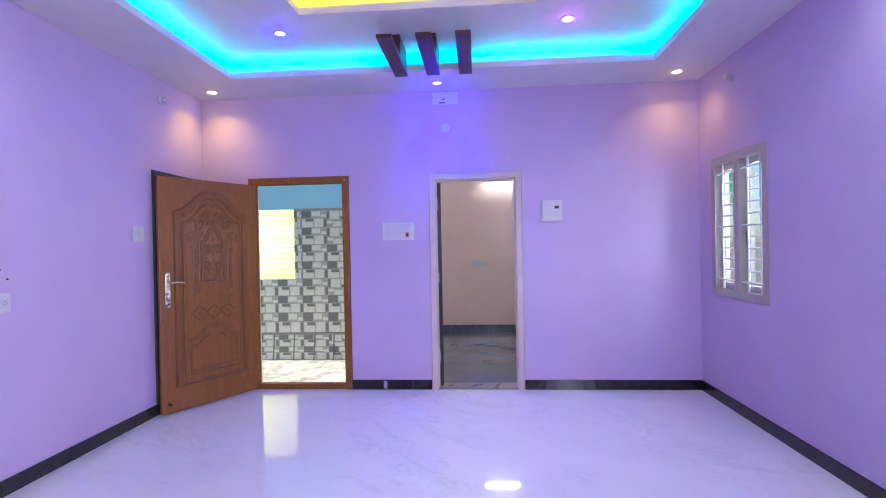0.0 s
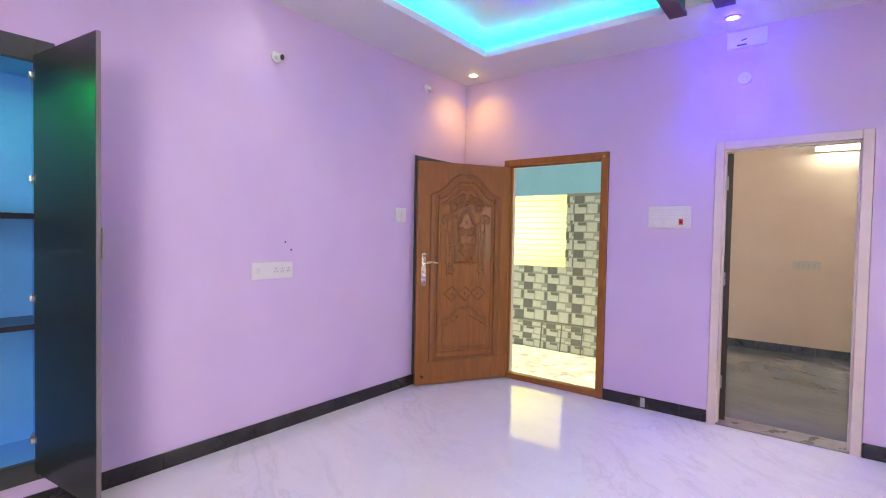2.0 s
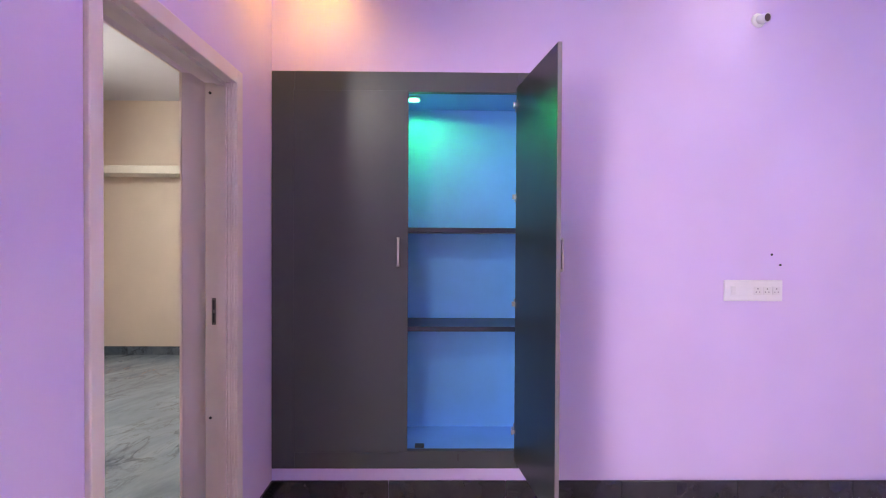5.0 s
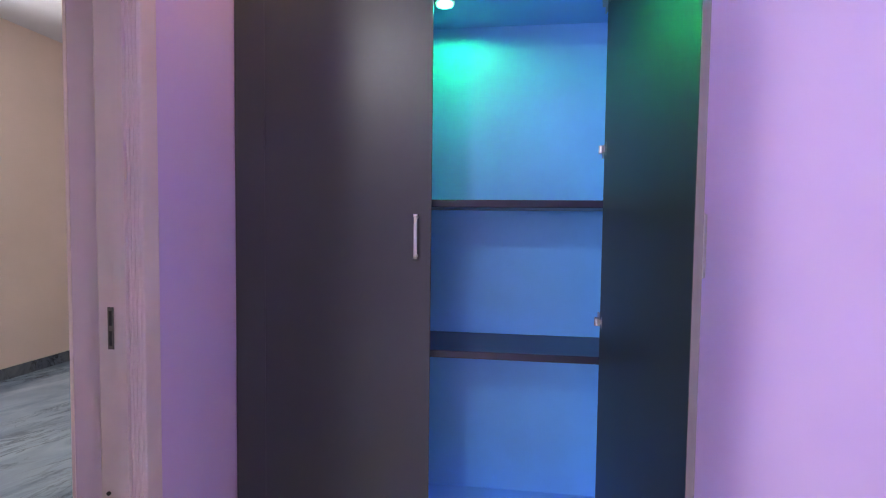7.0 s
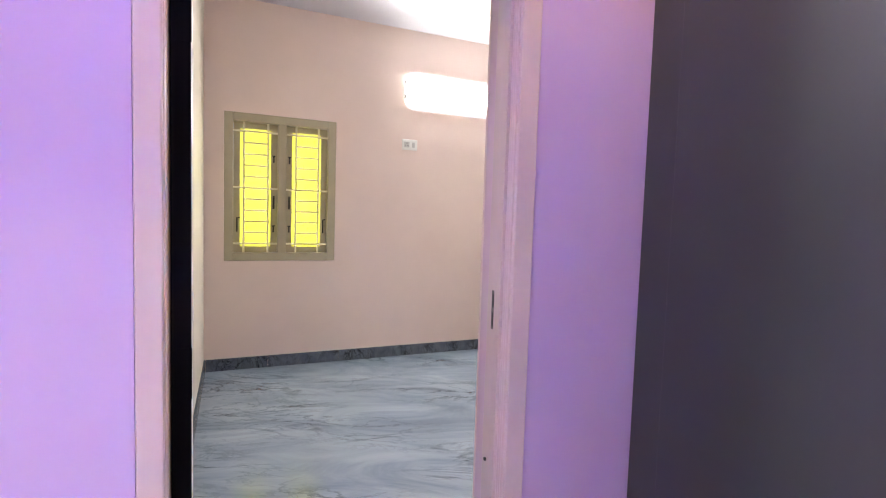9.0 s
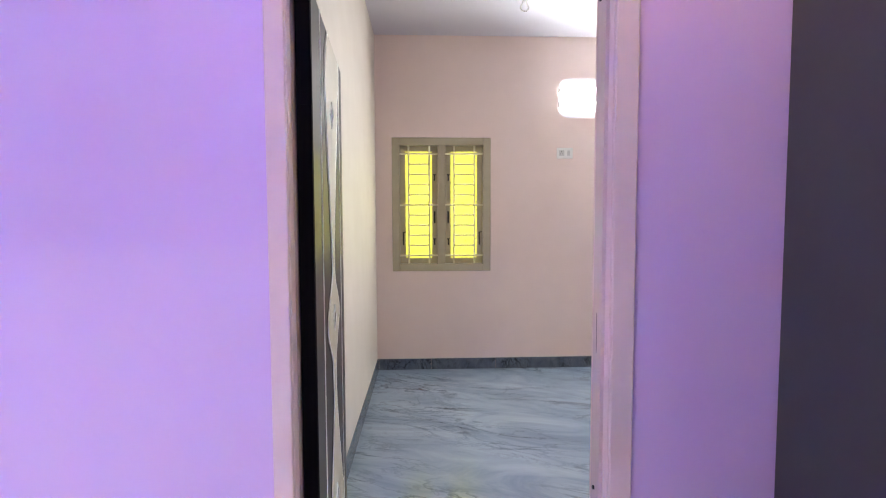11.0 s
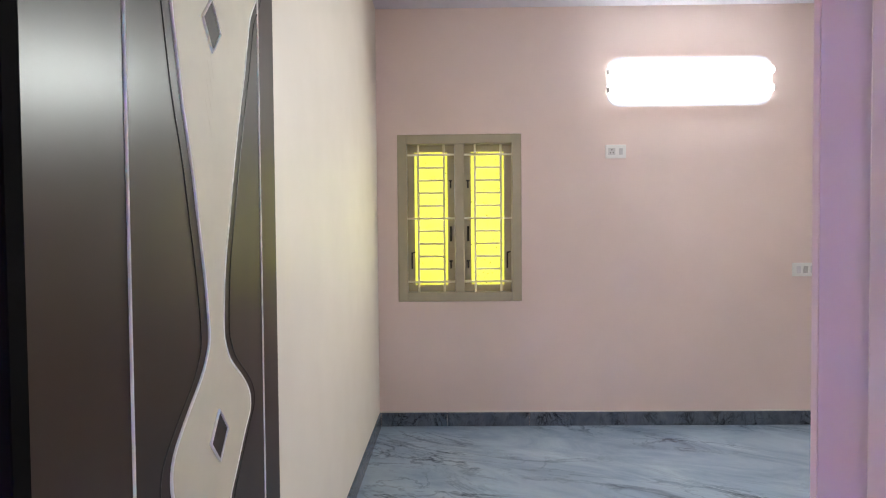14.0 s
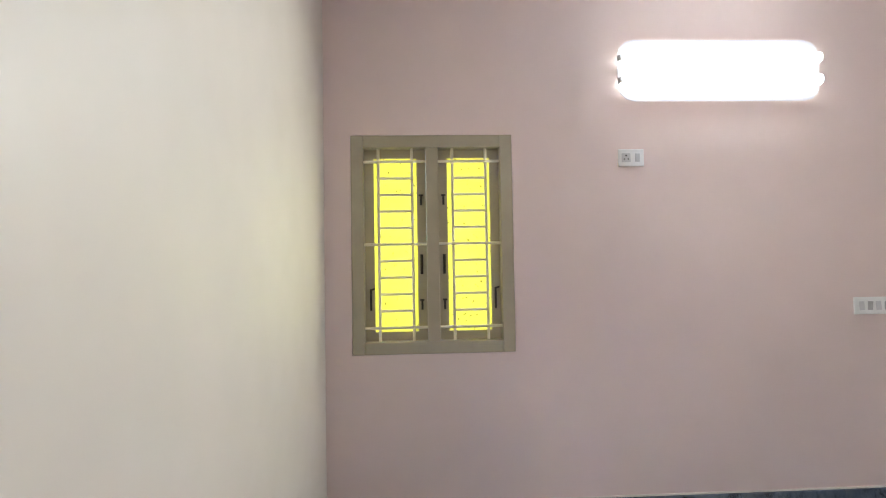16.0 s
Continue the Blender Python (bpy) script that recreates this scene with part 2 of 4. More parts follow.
LEAF_CREAM = plain("cream_membrane", (0.52, 0.47, 0.38), 0.6, 0, 0.08, 8, 0.08)
# near-white, barely metallic: the bead's highlight is put into its colour
SILVER = base("highlit_metal_bead", 0.30, 0.1, (0.93, 0.93, 0.90))[0]
STEEL = plain("brushed_steel", (0.80, 0.79, 0.76), 0.3, 0.7, 0.08, 80, 0)
BRASS = plain("satin_brass_steel", (0.66, 0.58, 0.44), 0.26, 1.0, 0.1, 60, 0)
BLACK_METAL = plain("black_iron", (0.022, 0.02, 0.018), 0.45, 0.4)
# same white plastic, colour raised to make up for dim light on bedroom plates
WHITE_PLASTIC = plain("lightened_white_switch_plastic", (0.80, 0.80, 0.78), 0.37, 0, 0.03, 20, 0)
PLASTIC = plain("white_switch_plastic", (0.60, 0.59, 0.60), 0.37, 0, 0.03, 20, 0)
PLASTIC_GREY = plain("pale_grey_switch_plastic", (0.55, 0.55, 0.545), 0.35, 0, 0.03, 20, 0)
SLOT_DARK = plain("dark_socket_hole", (0.02, 0.02, 0.022), 0.5)
HOLE_GREY = plain("grey_socket_hole", (0.22, 0.21, 0.22), 0.5)
NICKEL = plain("dull_nickel", (0.42, 0.40, 0.38), 0.32, 0.9, 0.1, 60, 0)
EDGE_BLACK = plain("flat_black_edge", (0.003, 0.003, 0.004), 0.9)
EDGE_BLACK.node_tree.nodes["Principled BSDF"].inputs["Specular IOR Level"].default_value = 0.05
# darker rockers: the shadow between switches is put into their colour
PLASTIC_SHADE = plain("shaded_switch_plastic", (0.42, 0.41, 0.40), 0.35)
AGED_BRASS = plain("aged_brass", (0.22, 0.14, 0.07), 0.4, 0.8, 0.2, 60, 0)
STRIKE = plain("dull_lock_steel", (0.16, 0.145, 0.135), 0.4, 0.6, 0.15, 60, 0)
INDICATOR = plain("red_switch_plastic", (0.6, 0.02, 0.03), 0.35)
YELLOW_PANE = stain("yellow_obscure_glass", (0.84, 0.83, 0.25), 0.3)
YELLOW_SHEET = stain("yellow_ribbed_sheet", (0.96, 0.925, 0.56), 0.85)
GLASS = clear_glass("clear_glass")
LED_CYAN = glow("cyan_led", (0.0, 0.74, 1.0), 18)
LED_YELLOW = glow("yellow_led", (1.0, 0.66, 0.0), 16)
TUBE = glow("daylight_tube", (0.94, 1.0, 0.99), 9)
TUBE_BACK = glow("daylight_tube_slim", (1.0, 0.97, 0.9), 30)
LAMP_GLOW = {"warm white": glow("warm_lamp_lens", (1.0, 0.82, 0.6), 14), "violet blue": glow("violet_lamp_lens", (0.36, 0.25, 1.0), 7),
             "cool white": glow("cool_lamp_lens", (0.95, 0.97, 1.0), 14), "pink": glow("pink_lamp_lens", (1.0, 0.65, 1.0), 9)}
GREEN_LENS = glow("green_lamp_lens", (0.10, 1.0, 0.5), 5)
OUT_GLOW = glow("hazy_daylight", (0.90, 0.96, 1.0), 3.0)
OUT_GREEN = plain("green_tarpaulin", (0.10, 0.42, 0.18), 0.6)
# pale colour and strong blotches stand in for dappled sun on cement
CEMENT = plain("sun_dappled_cement", (0.86, 0.77, 0.62), 0.85, 0, 0.5, 6, 0.6)
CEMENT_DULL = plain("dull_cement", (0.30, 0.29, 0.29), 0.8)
SKY_PAINT = paint("light_blue_exterior_paint", (0.46, 0.78, 0.93), 0.7)
HOUSE_PAINT = paint("pale_exterior_paint", (0.6, 0.58, 0.52), 0.7)
TILE_PALE = plain("pale_wall_tile", (0.66, 0.70, 0.66), 0.35, 0, 0.12, 12)
TILE_MID = plain("mid_grey_wall_tile", (0.39, 0.425, 0.40), 0.35, 0, 0.15, 14)
TILE_DARK = plain("dark_grey_wall_tile", (0.20, 0.215, 0.21), 0.35, 0, 0.3, 60)
TILE_JOINT = plain("cement_joint", (0.33, 0.33, 0.31), 0.8)
EARTH = paint("dry_ground", (0.32, 0.26, 0.19), 0.9, 0.3, 0.9)

# ---------------------------------------------------------------- building helpers
def quad_box(bm, a, b):
    v = [bm.verts.new((x, y, z)) for x in (a[0], b[0]) for y in (a[1], b[1]) for z in (a[2], b[2])]
    for f in ((0, 1, 3, 2), (4, 6, 7, 5), (0, 4, 5, 1), (2, 3, 7, 6), (0, 2, 6, 4), (1, 5, 7, 3)):
        bm.faces.new([v[i] for i in f])
    return v


def soft_box(a, b, r=0.003, seg=2):
    bm = bmesh.new()
    quad_box(bm, [min(p, q) for p, q in zip(a, b)], [max(p, q) for p, q in zip(a, b)])
    if r:
        bmesh.ops.bevel(bm, geom=bm.edges[:], offset=r, segments=seg, affect="EDGES", profile=0.5)
    return bm


def rod(bm, p, q, r, n=10, r2=None):
    p, q = Vector(p), Vector(q)
    m = (q - p).to_track_quat("Z", "Y").to_matrix().to_4x4()
    m.translation = (p + q) / 2
    bmesh.ops.create_cone(bm, cap_ends=True, segments=n, radius1=r, radius2=r if r2 is None else r2, depth=(q - p).length, matrix=m)
    return bm


def slab(bm, axis, lo, hi, u, v, holes=()):
    """A plate across an axis ('x', 'y' or 'z'), with rectangular holes (u0, u1, v0, v1)."""
    us = sorted({*u, *[w for h in holes for w in h[:2] if u[0] < w < u[1]]})
    vs = sorted({*v, *[w for h in holes for w in h[2:] if v[0] < w < v[1]]})

    def full(i, j):
        if not (0 <= i < len(us) - 1 and 0 <= j < len(vs) - 1):
            return False
        cu, cv = (us[i] + us[i + 1]) / 2, (vs[j] + vs[j + 1]) / 2
        return not any(h[0] < cu < h[1] and h[2] < cv < h[3] for h in holes)

    made = {}

    def vert(i, j, k):
        if (i, j, k) not in made:
            w = (lo, hi)[k]
            made[i, j, k] = bm.verts.new({"x": (w, us[i], vs[j]), "y": (us[i], w, vs[j]), "z": (us[i], vs[j], w)}[axis])
        return made[i, j, k]

    for i in range(len(us) - 1):
        for j in range(len(vs) - 1):
            if not full(i, j):
                continue
            for k in (0, 1):
                bm.faces.new([vert(i, j, k), vert(i + 1, j, k), vert(i + 1, j + 1, k), vert(i, j + 1, k)])
            for (di, dj), e in (((-1, 0), ((i, j), (i, j + 1))), ((1, 0), ((i + 1, j), (i + 1, j + 1))), ((0, -1), ((i, j), (i + 1, j))), ((0, 1), ((i, j + 1), (i + 1, j + 1)))):
                if not full(i + di, j + dj):
                    bm.faces.new([vert(*e[0], 0), vert(*e[1], 0), vert(*e[1], 1), vert(*e[0], 1)])
    bmesh.ops.recalc_face_normals(bm, faces=bm.faces[:])
    return bm


def part(name, bm, material, parent=None, label="", smooth=False):
    """One mesh object out of a bmesh, under a thing or a part."""
    me = bpy.data.meshes.new(name)
    bmesh.ops.recalc_face_normals(bm, faces=bm.faces[:])
    if smooth:
        for f in bm.faces:
            f.smooth = True
    bm.to_mesh(me)
    bm.free()
    me.materials.append(material)
    ob = new(name, me)
    if parent:
        ob.parent = parent
    if label:
        tagged(ob, label)
    return ob


def thing(name, m, label, category, group="", kind=""):
    ob = new(name)
    ob.empty_display_size = 0.1
    ob.matrix_world = m
    return tagged(ob, label, category, group, kind)


def setting(name, bm, material, label):
    ob = part(name, bm, material)
    return tagged(ob, label, kind="structure")


def ridge(bm, pts, w, h, side=1, closed=False, y0=0.0):
    """A moulding of rounded section along a line of (x, z) on the face y = y0."""
    k = len(pts)
    rings = []
    for i, (x, z) in enumerate(pts):
        a = pts[(i - 1) % k] if closed or i else pts[0]
        c = pts[(i + 1) % k] if closed or i < k - 1 else pts[-1]
        tx, tz = c[0] - a[0], c[1] - a[1]
        s = math.hypot(tx, tz) or 1
        nx, nz = -tz / s, tx / s
        rings.append([bm.verts.new((x + nx * w * o, y0 + side * h * e, z + nz * w * o)) for o, e in ((-0.5, 0), (-0.36, 0.7), (0, 1), (0.36, 0.7), (0.5, 0))])
    for i in range(k if closed else k - 1):
        a, c = rings[i], rings[(i + 1) % k]
        for j in range(4):
            bm.faces.new([a[j], a[j + 1], c[j + 1], c[j]])
    if not closed:
        bm.faces.new(rings[0])
        bm.faces.new(rings[-1][::-1])
    return bm


def bead(bm, x, z, a, b, turn, h, side=1, y0=0.0):
    """A carved leaf or bud: half an ellipsoid on the face."""
    ct, st = math.cos(turn), math.sin(turn)
    top = bm.verts.new((x, y0 + side * h, z))
    rings = []
    for r, e in ((0.6, 0.8), (1.0, 0.0)):
        ring = []
        for i in range(8):
            p, q = a * r * math.cos(i * math.pi / 4), b * r * math.sin(i * math.pi / 4)
            ring.append(bm.verts.new((x + p * ct - q * st, y0 + side * h * e, z + p * st + q * ct)))
        rings.append(ring)
    for i in range(8):
        j = (i + 1) % 8
        bm.faces.new([top, rings[0][i], rings[0][j]])
        bm.faces.new([rings[0][i], rings[1][i], rings[1][j], rings[0][j]])


def curl(x, z, r, start, turns, flip=1, n=18):
    return [(x + flip * r * (1 - 0.75 * i / n) * math.cos(start + turns * 2 * math.pi * i / n), z + r * (1 - 0.75 * i / n) * math.sin(start + turns * 2 * math.pi * i / n)) for i in range(n + 1)]


def sheet(bm, left, right, y0, y1):
    """A plate between two outlines [(x, z)...] of equal length."""
    for y in (y0, y1):
        a = [bm.verts.new((x, y, z)) for x, z in left]
        c = [bm.verts.new((x, y, z)) for x, z in right]
        for i in range(len(a) - 1):
            bm.faces.new([a[i], c[i], c[i + 1], a[i + 1]])
        if y == y0:
            front = (a, c)
    for i in range(len(left) - 1):
        bm.faces.new([front[0][i], front[0][i + 1], a[i + 1], a[i]])
        bm.faces.new([front[1][i], front[1][i + 1], c[i + 1], c[i]])
    return bm


# ---------------------------------------------------------------- the shell
XW, XE, YN, YS, YB = -2.74, 2.08, 4.70, -0.066, -0.32    # hall faces; bedroom face of the south wall
BX0, BX1, BY0, BZ = -6.05, -1.342, -3.28, 3.03           # bedroom: west, east, south faces, ceiling
ZC, ZT, ZY = 2.895, 3.06, 3.20                           # dropped border, tray, inner tray
WALL_TOP = 3.25

setting("floor", slab(bmesh.new(), "z", -0.12, 0.0, (XW - 0.1, XE + 0.1), (YS, YN + 0.02)), FLOOR_WHITE, "polished white marble floor with faint grey veins")
setting("floor_dining", slab(bmesh.new(), "z", -0.12, 0.0, (-0.8, XE + 0.1), (-3.5, YS)), FLOOR_WHITE, "polished white marble floor of the dining end")
setting("floor_bedroom", slab(bmesh.new(), "z", -0.12, 0.0, (BX0 - 0.1, -0.8), (BY0 - 0.1, YS)), FLOOR_GREY, "glossy blue grey marble floor with dark veins")
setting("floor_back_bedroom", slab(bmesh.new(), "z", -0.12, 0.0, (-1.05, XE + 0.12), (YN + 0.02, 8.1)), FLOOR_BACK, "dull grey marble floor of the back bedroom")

D1 = (-2.262, -1.245, 0.0, 2.10)     # main doorway in the north wall
D2 = (-0.458, 0.434, 0.0, 2.096)     # back bedroom doorway
W1 = (3.62, 4.466, 0.915, 2.108)     # hall window
D3 = (-2.318, -1.367, 0.0, 2.09)     # bedroom doorway
W2 = (-2.390, -1.488, 0.912, 2.128)  # bedroom window
CUP = (YS + 0.004, 1.30, 0.162, 2.25)

setting("wall_north", slab(bmesh.new(), "y", YN, YN + 0.12, (XW - 0.1, XE + 0.12), (-0.05, WALL_TOP), (D1, D2)), LAVENDER, "lavender painted wall with two doorways")
setting("wall_north_back", slab(bmesh.new(), "y", YN + 0.122, YN + 0.22, (-1.05, XE + 0.12), (-0.05, WALL_TOP), (D2,)), PALE_PINK, "pale pink painted back of the hall wall")
setting("wall_facade", slab(bmesh.new(), "y", YN + 0.122, YN + 0.22, (-6.15, -1.06), (-0.5, WALL_TOP), (D1,)), HOUSE_PAINT, "pale painted outer face of the house")
# the second hole is an unseen opening, made up for the fill lamp
setting("wall_east", slab(bmesh.new(), "x", XE, XE + 0.115, (-3.5, YN), (-0.05, WALL_TOP), (W1, (-2.6, -0.9, 0.6, 2.4))), LAVENDER, "lavender painted wall with a barred window and a made-up unseen opening")
setting("wall_west", slab(bmesh.new(), "x", XW - 0.12, XW, (YS, YN), (-0.05, WALL_TOP), ((YS + 0.01, CUP[1] - 0.002, CUP[2] + 0.01, CUP[3] - 0.01),)), LAVENDER, "lavender painted wall with a built-in cupboard")
setting("wall_south", slab(bmesh.new(), "y", YS - 0.13, YS, (XW - 0.12, -0.6), (-0.05, WALL_TOP), (D3,)), LAVENDER, "lavender painted wall with the bedroom doorway")
setting("wall_bedroom_reveal", slab(bmesh.new(), "y", YB + 0.012, YS - 0.132, (XW, -0.8), (-0.05, WALL_TOP), ((-2.302, BX1, 0.0, 2.09),)), REVEAL, "pink painted reveal of the bedroom doorway, hall light's lavender in its colour")
setting("wall_bedroom_north", slab(bmesh.new(), "y", YB, YB + 0.01, (BX0, -0.8), (-0.05, WALL_TOP), ((-2.302, BX1, 0.0, 2.09),)), PINK, "pink painted bedroom wall round the doorway")
setting("wall_bedroom_south", slab(bmesh.new(), "y", BY0 - 0.2, BY0, (BX0, BX1), (-0.05, WALL_TOP), (W2,)), PINK, "dusty pink painted bedroom wall with a barred window")
setting("wall_bedroom_east", slab(bmesh.new(), "x", BX1, BX1 + 0.1, (BY0 - 0.2, YB), (-0.05, WALL_TOP)), CREAM_WALL, "cream painted bedroom wall beside the open door")
setting("wall_bedroom_west", slab(bmesh.new(), "x", BX0 - 0.12, BX0, (BY0 - 0.2, YS), (-0.05, WALL_TOP)), PEACH, "peach painted bedroom wall under a loft shelf")
setting("wall_dining_west", slab(bmesh.new(), "x", -0.7, -0.6, (-3.5, YS - 0.13), (-0.05, WALL_TOP)), LAVENDER, "lavender painted wall of the dining end")
setting("wall_dining_south", slab(bmesh.new(), "y", -3.62, -3.5, (-0.8, XE + 0.2), (-0.05, WALL_TOP)), LAVENDER, "plain lavender painted wall of the dining end")
setting("wall_back_bedroom_north", slab(bmesh.new(), "y", 7.95, 8.1, (-1.05, XE + 0.12), (-0.05, WALL_TOP)), PALE_PINK, "pale pink painted far wall of the back bedroom")
setting("wall_back_bedroom_west", slab(bmesh.new(), "x", -1.15, -1.05, (YN + 0.22, 8.1), (-0.5, WALL_TOP)), PALE_PINK, "pale pink painted side wall of the back bedroom")
setting("wall_back_bedroom_east", slab(bmesh.new(), "x", XE, XE + 0.12, (YN + 0.222, 7.948), (-0.05, WALL_TOP)), PALE_PINK, "pale pink painted side wall of the back bedroom")

# false ceiling: dropped border with a lit cove, tray, and a second lit recess
COVE = (-2.135, 1.495, 0.50, 4.135)
INNER = (-1.24, 0.45, 1.20, 3.385)


def grown(r, d):
    return (r[0] - d, r[1] + d, r[2] - d, r[3] + d)


bm = bmesh.new()
slab(bm, "z", ZC, ZC + 0.03, (XW, XE), (YS, YN), (COVE,))
slab(bm, "z", ZC + 0.03, ZC + 0.052, (COVE[0] - 0.02, COVE[1] + 0.02), (COVE[2] - 0.02, COVE[3] + 0.02), (COVE,))
outer = grown(COVE, 0.2)
slab(bm, "z", ZC + 0.03, ZT, outer[:2], outer[2:], (grown(COVE, 0.185),))
setting("ceiling_border", bm, CEILING, "white dropped plaster ceiling border with a cove")
bm = bmesh.new()
slab(bm, "z", ZT, ZT + 0.03, (XW - 0.1, XE + 0.1), (YS - 0.1, YN + 0.1), (INNER,))
slab(bm, "z", ZT + 0.03, ZT + 0.05, (INNER[0] - 0.02, INNER[1] + 0.02), (INNER[2] - 0.02, INNER[3] + 0.02), (INNER,))
setting("ceiling", bm, CEILING, "white plaster ceiling tray")
bm = bmesh.new()
outer = grown(INNER, 0.2)
slab(bm, "z", ZY, ZY + 0.03, outer[:2], outer[2:])
slab(bm, "z", ZT + 0.03, ZY, outer[:2], outer[2:], (grown(INNER, 0.18),))
setting("ceiling_recess", bm, CEILING, "white plaster ceiling recess washed with yellow light")
setting("ceiling_dining", slab(bmesh.new(), "z", ZC, ZC + 0.1, (-0.72, XE + 0.1), (-3.62, YS - 0.002)), CEILING, "white plaster ceiling of the dining end")
setting("ceiling_bedroom", slab(bmesh.new(), "z", BZ, BZ + 0.1, (BX0 - 0.1, BX1 + 0.1), (BY0 - 0.2, YB + 0.1)), CEILING, "white bedroom ceiling")
setting("ceiling_back_bedroom", slab(bmesh.new(), "z", 2.95, 3.05, (-1.1, XE + 0.12), (YN + 0.2, 8.1)), CEILING, "white back bedroom ceiling")
setting("roof", slab(bmesh.new(), "z", WALL_TOP + 0.002, WALL_TOP + 0.14, (BX0 - 0.2, 2.6), (-3.7, 8.2), ((BX0 - 0.3, -1.152, YN + 0.22, 8.3),)), HOUSE_PAINT, "flat concrete roof slab")

strip = thing("cove_led_strip", pose(0, 0, 0), "cyan led strip glowing in the ceiling cove", "led strip")
g = grown(COVE, 0.075)
z0 = ZC + 0.031
for a, b in (((g[0], g[2]), (g[0] + 0.016, g[3])), ((g[1] - 0.016, g[2]), (g[1], g[3])), ((g[0] + 0.017, g[3] - 0.016), (g[1] - 0.017, g[3])), ((g[0] + 0.017, g[2]), (g[1] - 0.017, g[2] + 0.016))):
    part("led_run", soft_box((*a, z0), (*b, z0 + 0.012), 0), LED_CYAN, strip)
strip = thing("recess_led_strip", pose(0, 0, 0), "yellow led strip glowing in the ceiling recess", "led strip")
g = grown(INNER, 0.075)
z0 = ZT + 0.031
for a, b in (((g[0], g[2]), (g[0] + 0.016, g[3])), ((g[1] - 0.016, g[2]), (g[1], g[3])), ((g[0] + 0.017, g[3] - 0.016), (g[1] - 0.017, g[3])), ((g[0] + 0.017, g[2]), (g[1] - 0.017, g[2] + 0.016))):
    part("led_run", soft_box((*a, z0), (*b, z0 + 0.012), 0), LED_YELLOW, strip)

# skirting
def skirting(name, runs, material, label, height=0.095):
    ob = thing(name, pose(0, 0, 0), label, "skirting", kind="structure")
    for a, b in runs:
        part("skirting_board", soft_box((*a, 0.0), (*b, height), 0.003), material, ob)
    return ob


def lengths(axis, lo, hi, near, far, step):
    """Runs of skirting stone along one wall, with hairline joints."""
    out, p = [], lo
    while p < hi - 1e-6:
        q = min(p + step, hi)
        if hi - q < 0.15:
            q = hi
        out.append(((p, near), (q - 0.0015, far)) if axis == "x" else ((near, p), (far, q - 0.0015)))
        p = q
    return out


T = 0.014
skirting("baseboard_hall", lengths("x", XW + T, D1[0], YN - T, YN, 1.2) + lengths("x", D1[1], D2[0], YN - T, YN, 0.6) + lengths("x", D2[1], XE - T, YN - T, YN, 0.82)
         + lengths("y", YS, YN, XW, XW + T, 0.62) + lengths("y", -3.5, YN, XE - T, XE, 1.2) + lengths("x", XW + T, D3[0], YS, YS + T, 1.2) + lengths("x", D3[1], -0.6, YS, YS + T, 1.2),
         GRANITE, "black polished granite skirting")
part("joint_patch", soft_box((-0.935, YN - T - 0.003, 0.012), (-0.90, YN - T + 0.002, 0.086), 0.001, 1), CEMENT_DULL, bpy.data.objects["baseboard_hall"], "pale cement patch at a joint")
skirting("baseboard_bedroom", lengths("x", BX0 + T, BX1 - T, BY0, BY0 + T, 0.6) + lengths("y", BY0, YB, BX1 - T, BX1, 0.6) + lengths("y", BY0, YB, BX0, BX0 + T, 0.6),
         SKIRT_GREY, "blue grey marble skirting", 0.1)
skirting("baseboard_back_bedroom", lengths("x", -1.05, XE, 7.95 - T, 7.95, 0.6), SKIRT_GREY, "blue grey marble skirting", 0.1)
bm = soft_box((BX0, BY0, 0.1), (BX1, BY0 + 0.006, 0.108), 0)
setting("trim_bedroom", bm, CREAM_WALL, "thin cream line over the bedroom skirting")

# ---------------------------------------------------------------- doors
def door_frame(parent, x0, x1, top, y0, y1, w, material, label, sill=False, rebate=0.012):
    """Two jambs and a head (world metres), stepped towards the opening."""
    for name, a, b, step in (("jamb", (x0, y0, 0), (x0 + w, y1, top), (x0 + w, y0 + 0.035, 0, x0 + w + rebate)), ("jamb", (x1 - w, y0, 0), (x1, y1, top), (x1 - w - rebate, y0 + 0.035, 0, x1 - w))):
        bm = soft_box(a, b, 0.004)
        quad_box(bm, (step[0], step[1], 0), (step[3], y1 - 0.04, top - w))
        part(name, bm, material, parent, label)
    bm = soft_box((x0 + w, y0, top - w), (x1 - w, y1, top), 0.004)
    quad_box(bm, (x0 + w + rebate, y0 + 0.035, top - w - rebate), (x1 - w - rebate, y1 - 0.04, top - w))
    part("head", bm, material, parent, label)
    if sill:
        part("threshold", soft_box((x0 + w, y0 + 0.012, 0.0), (x1 - w, y1, 0.055), 0.005), material, parent)


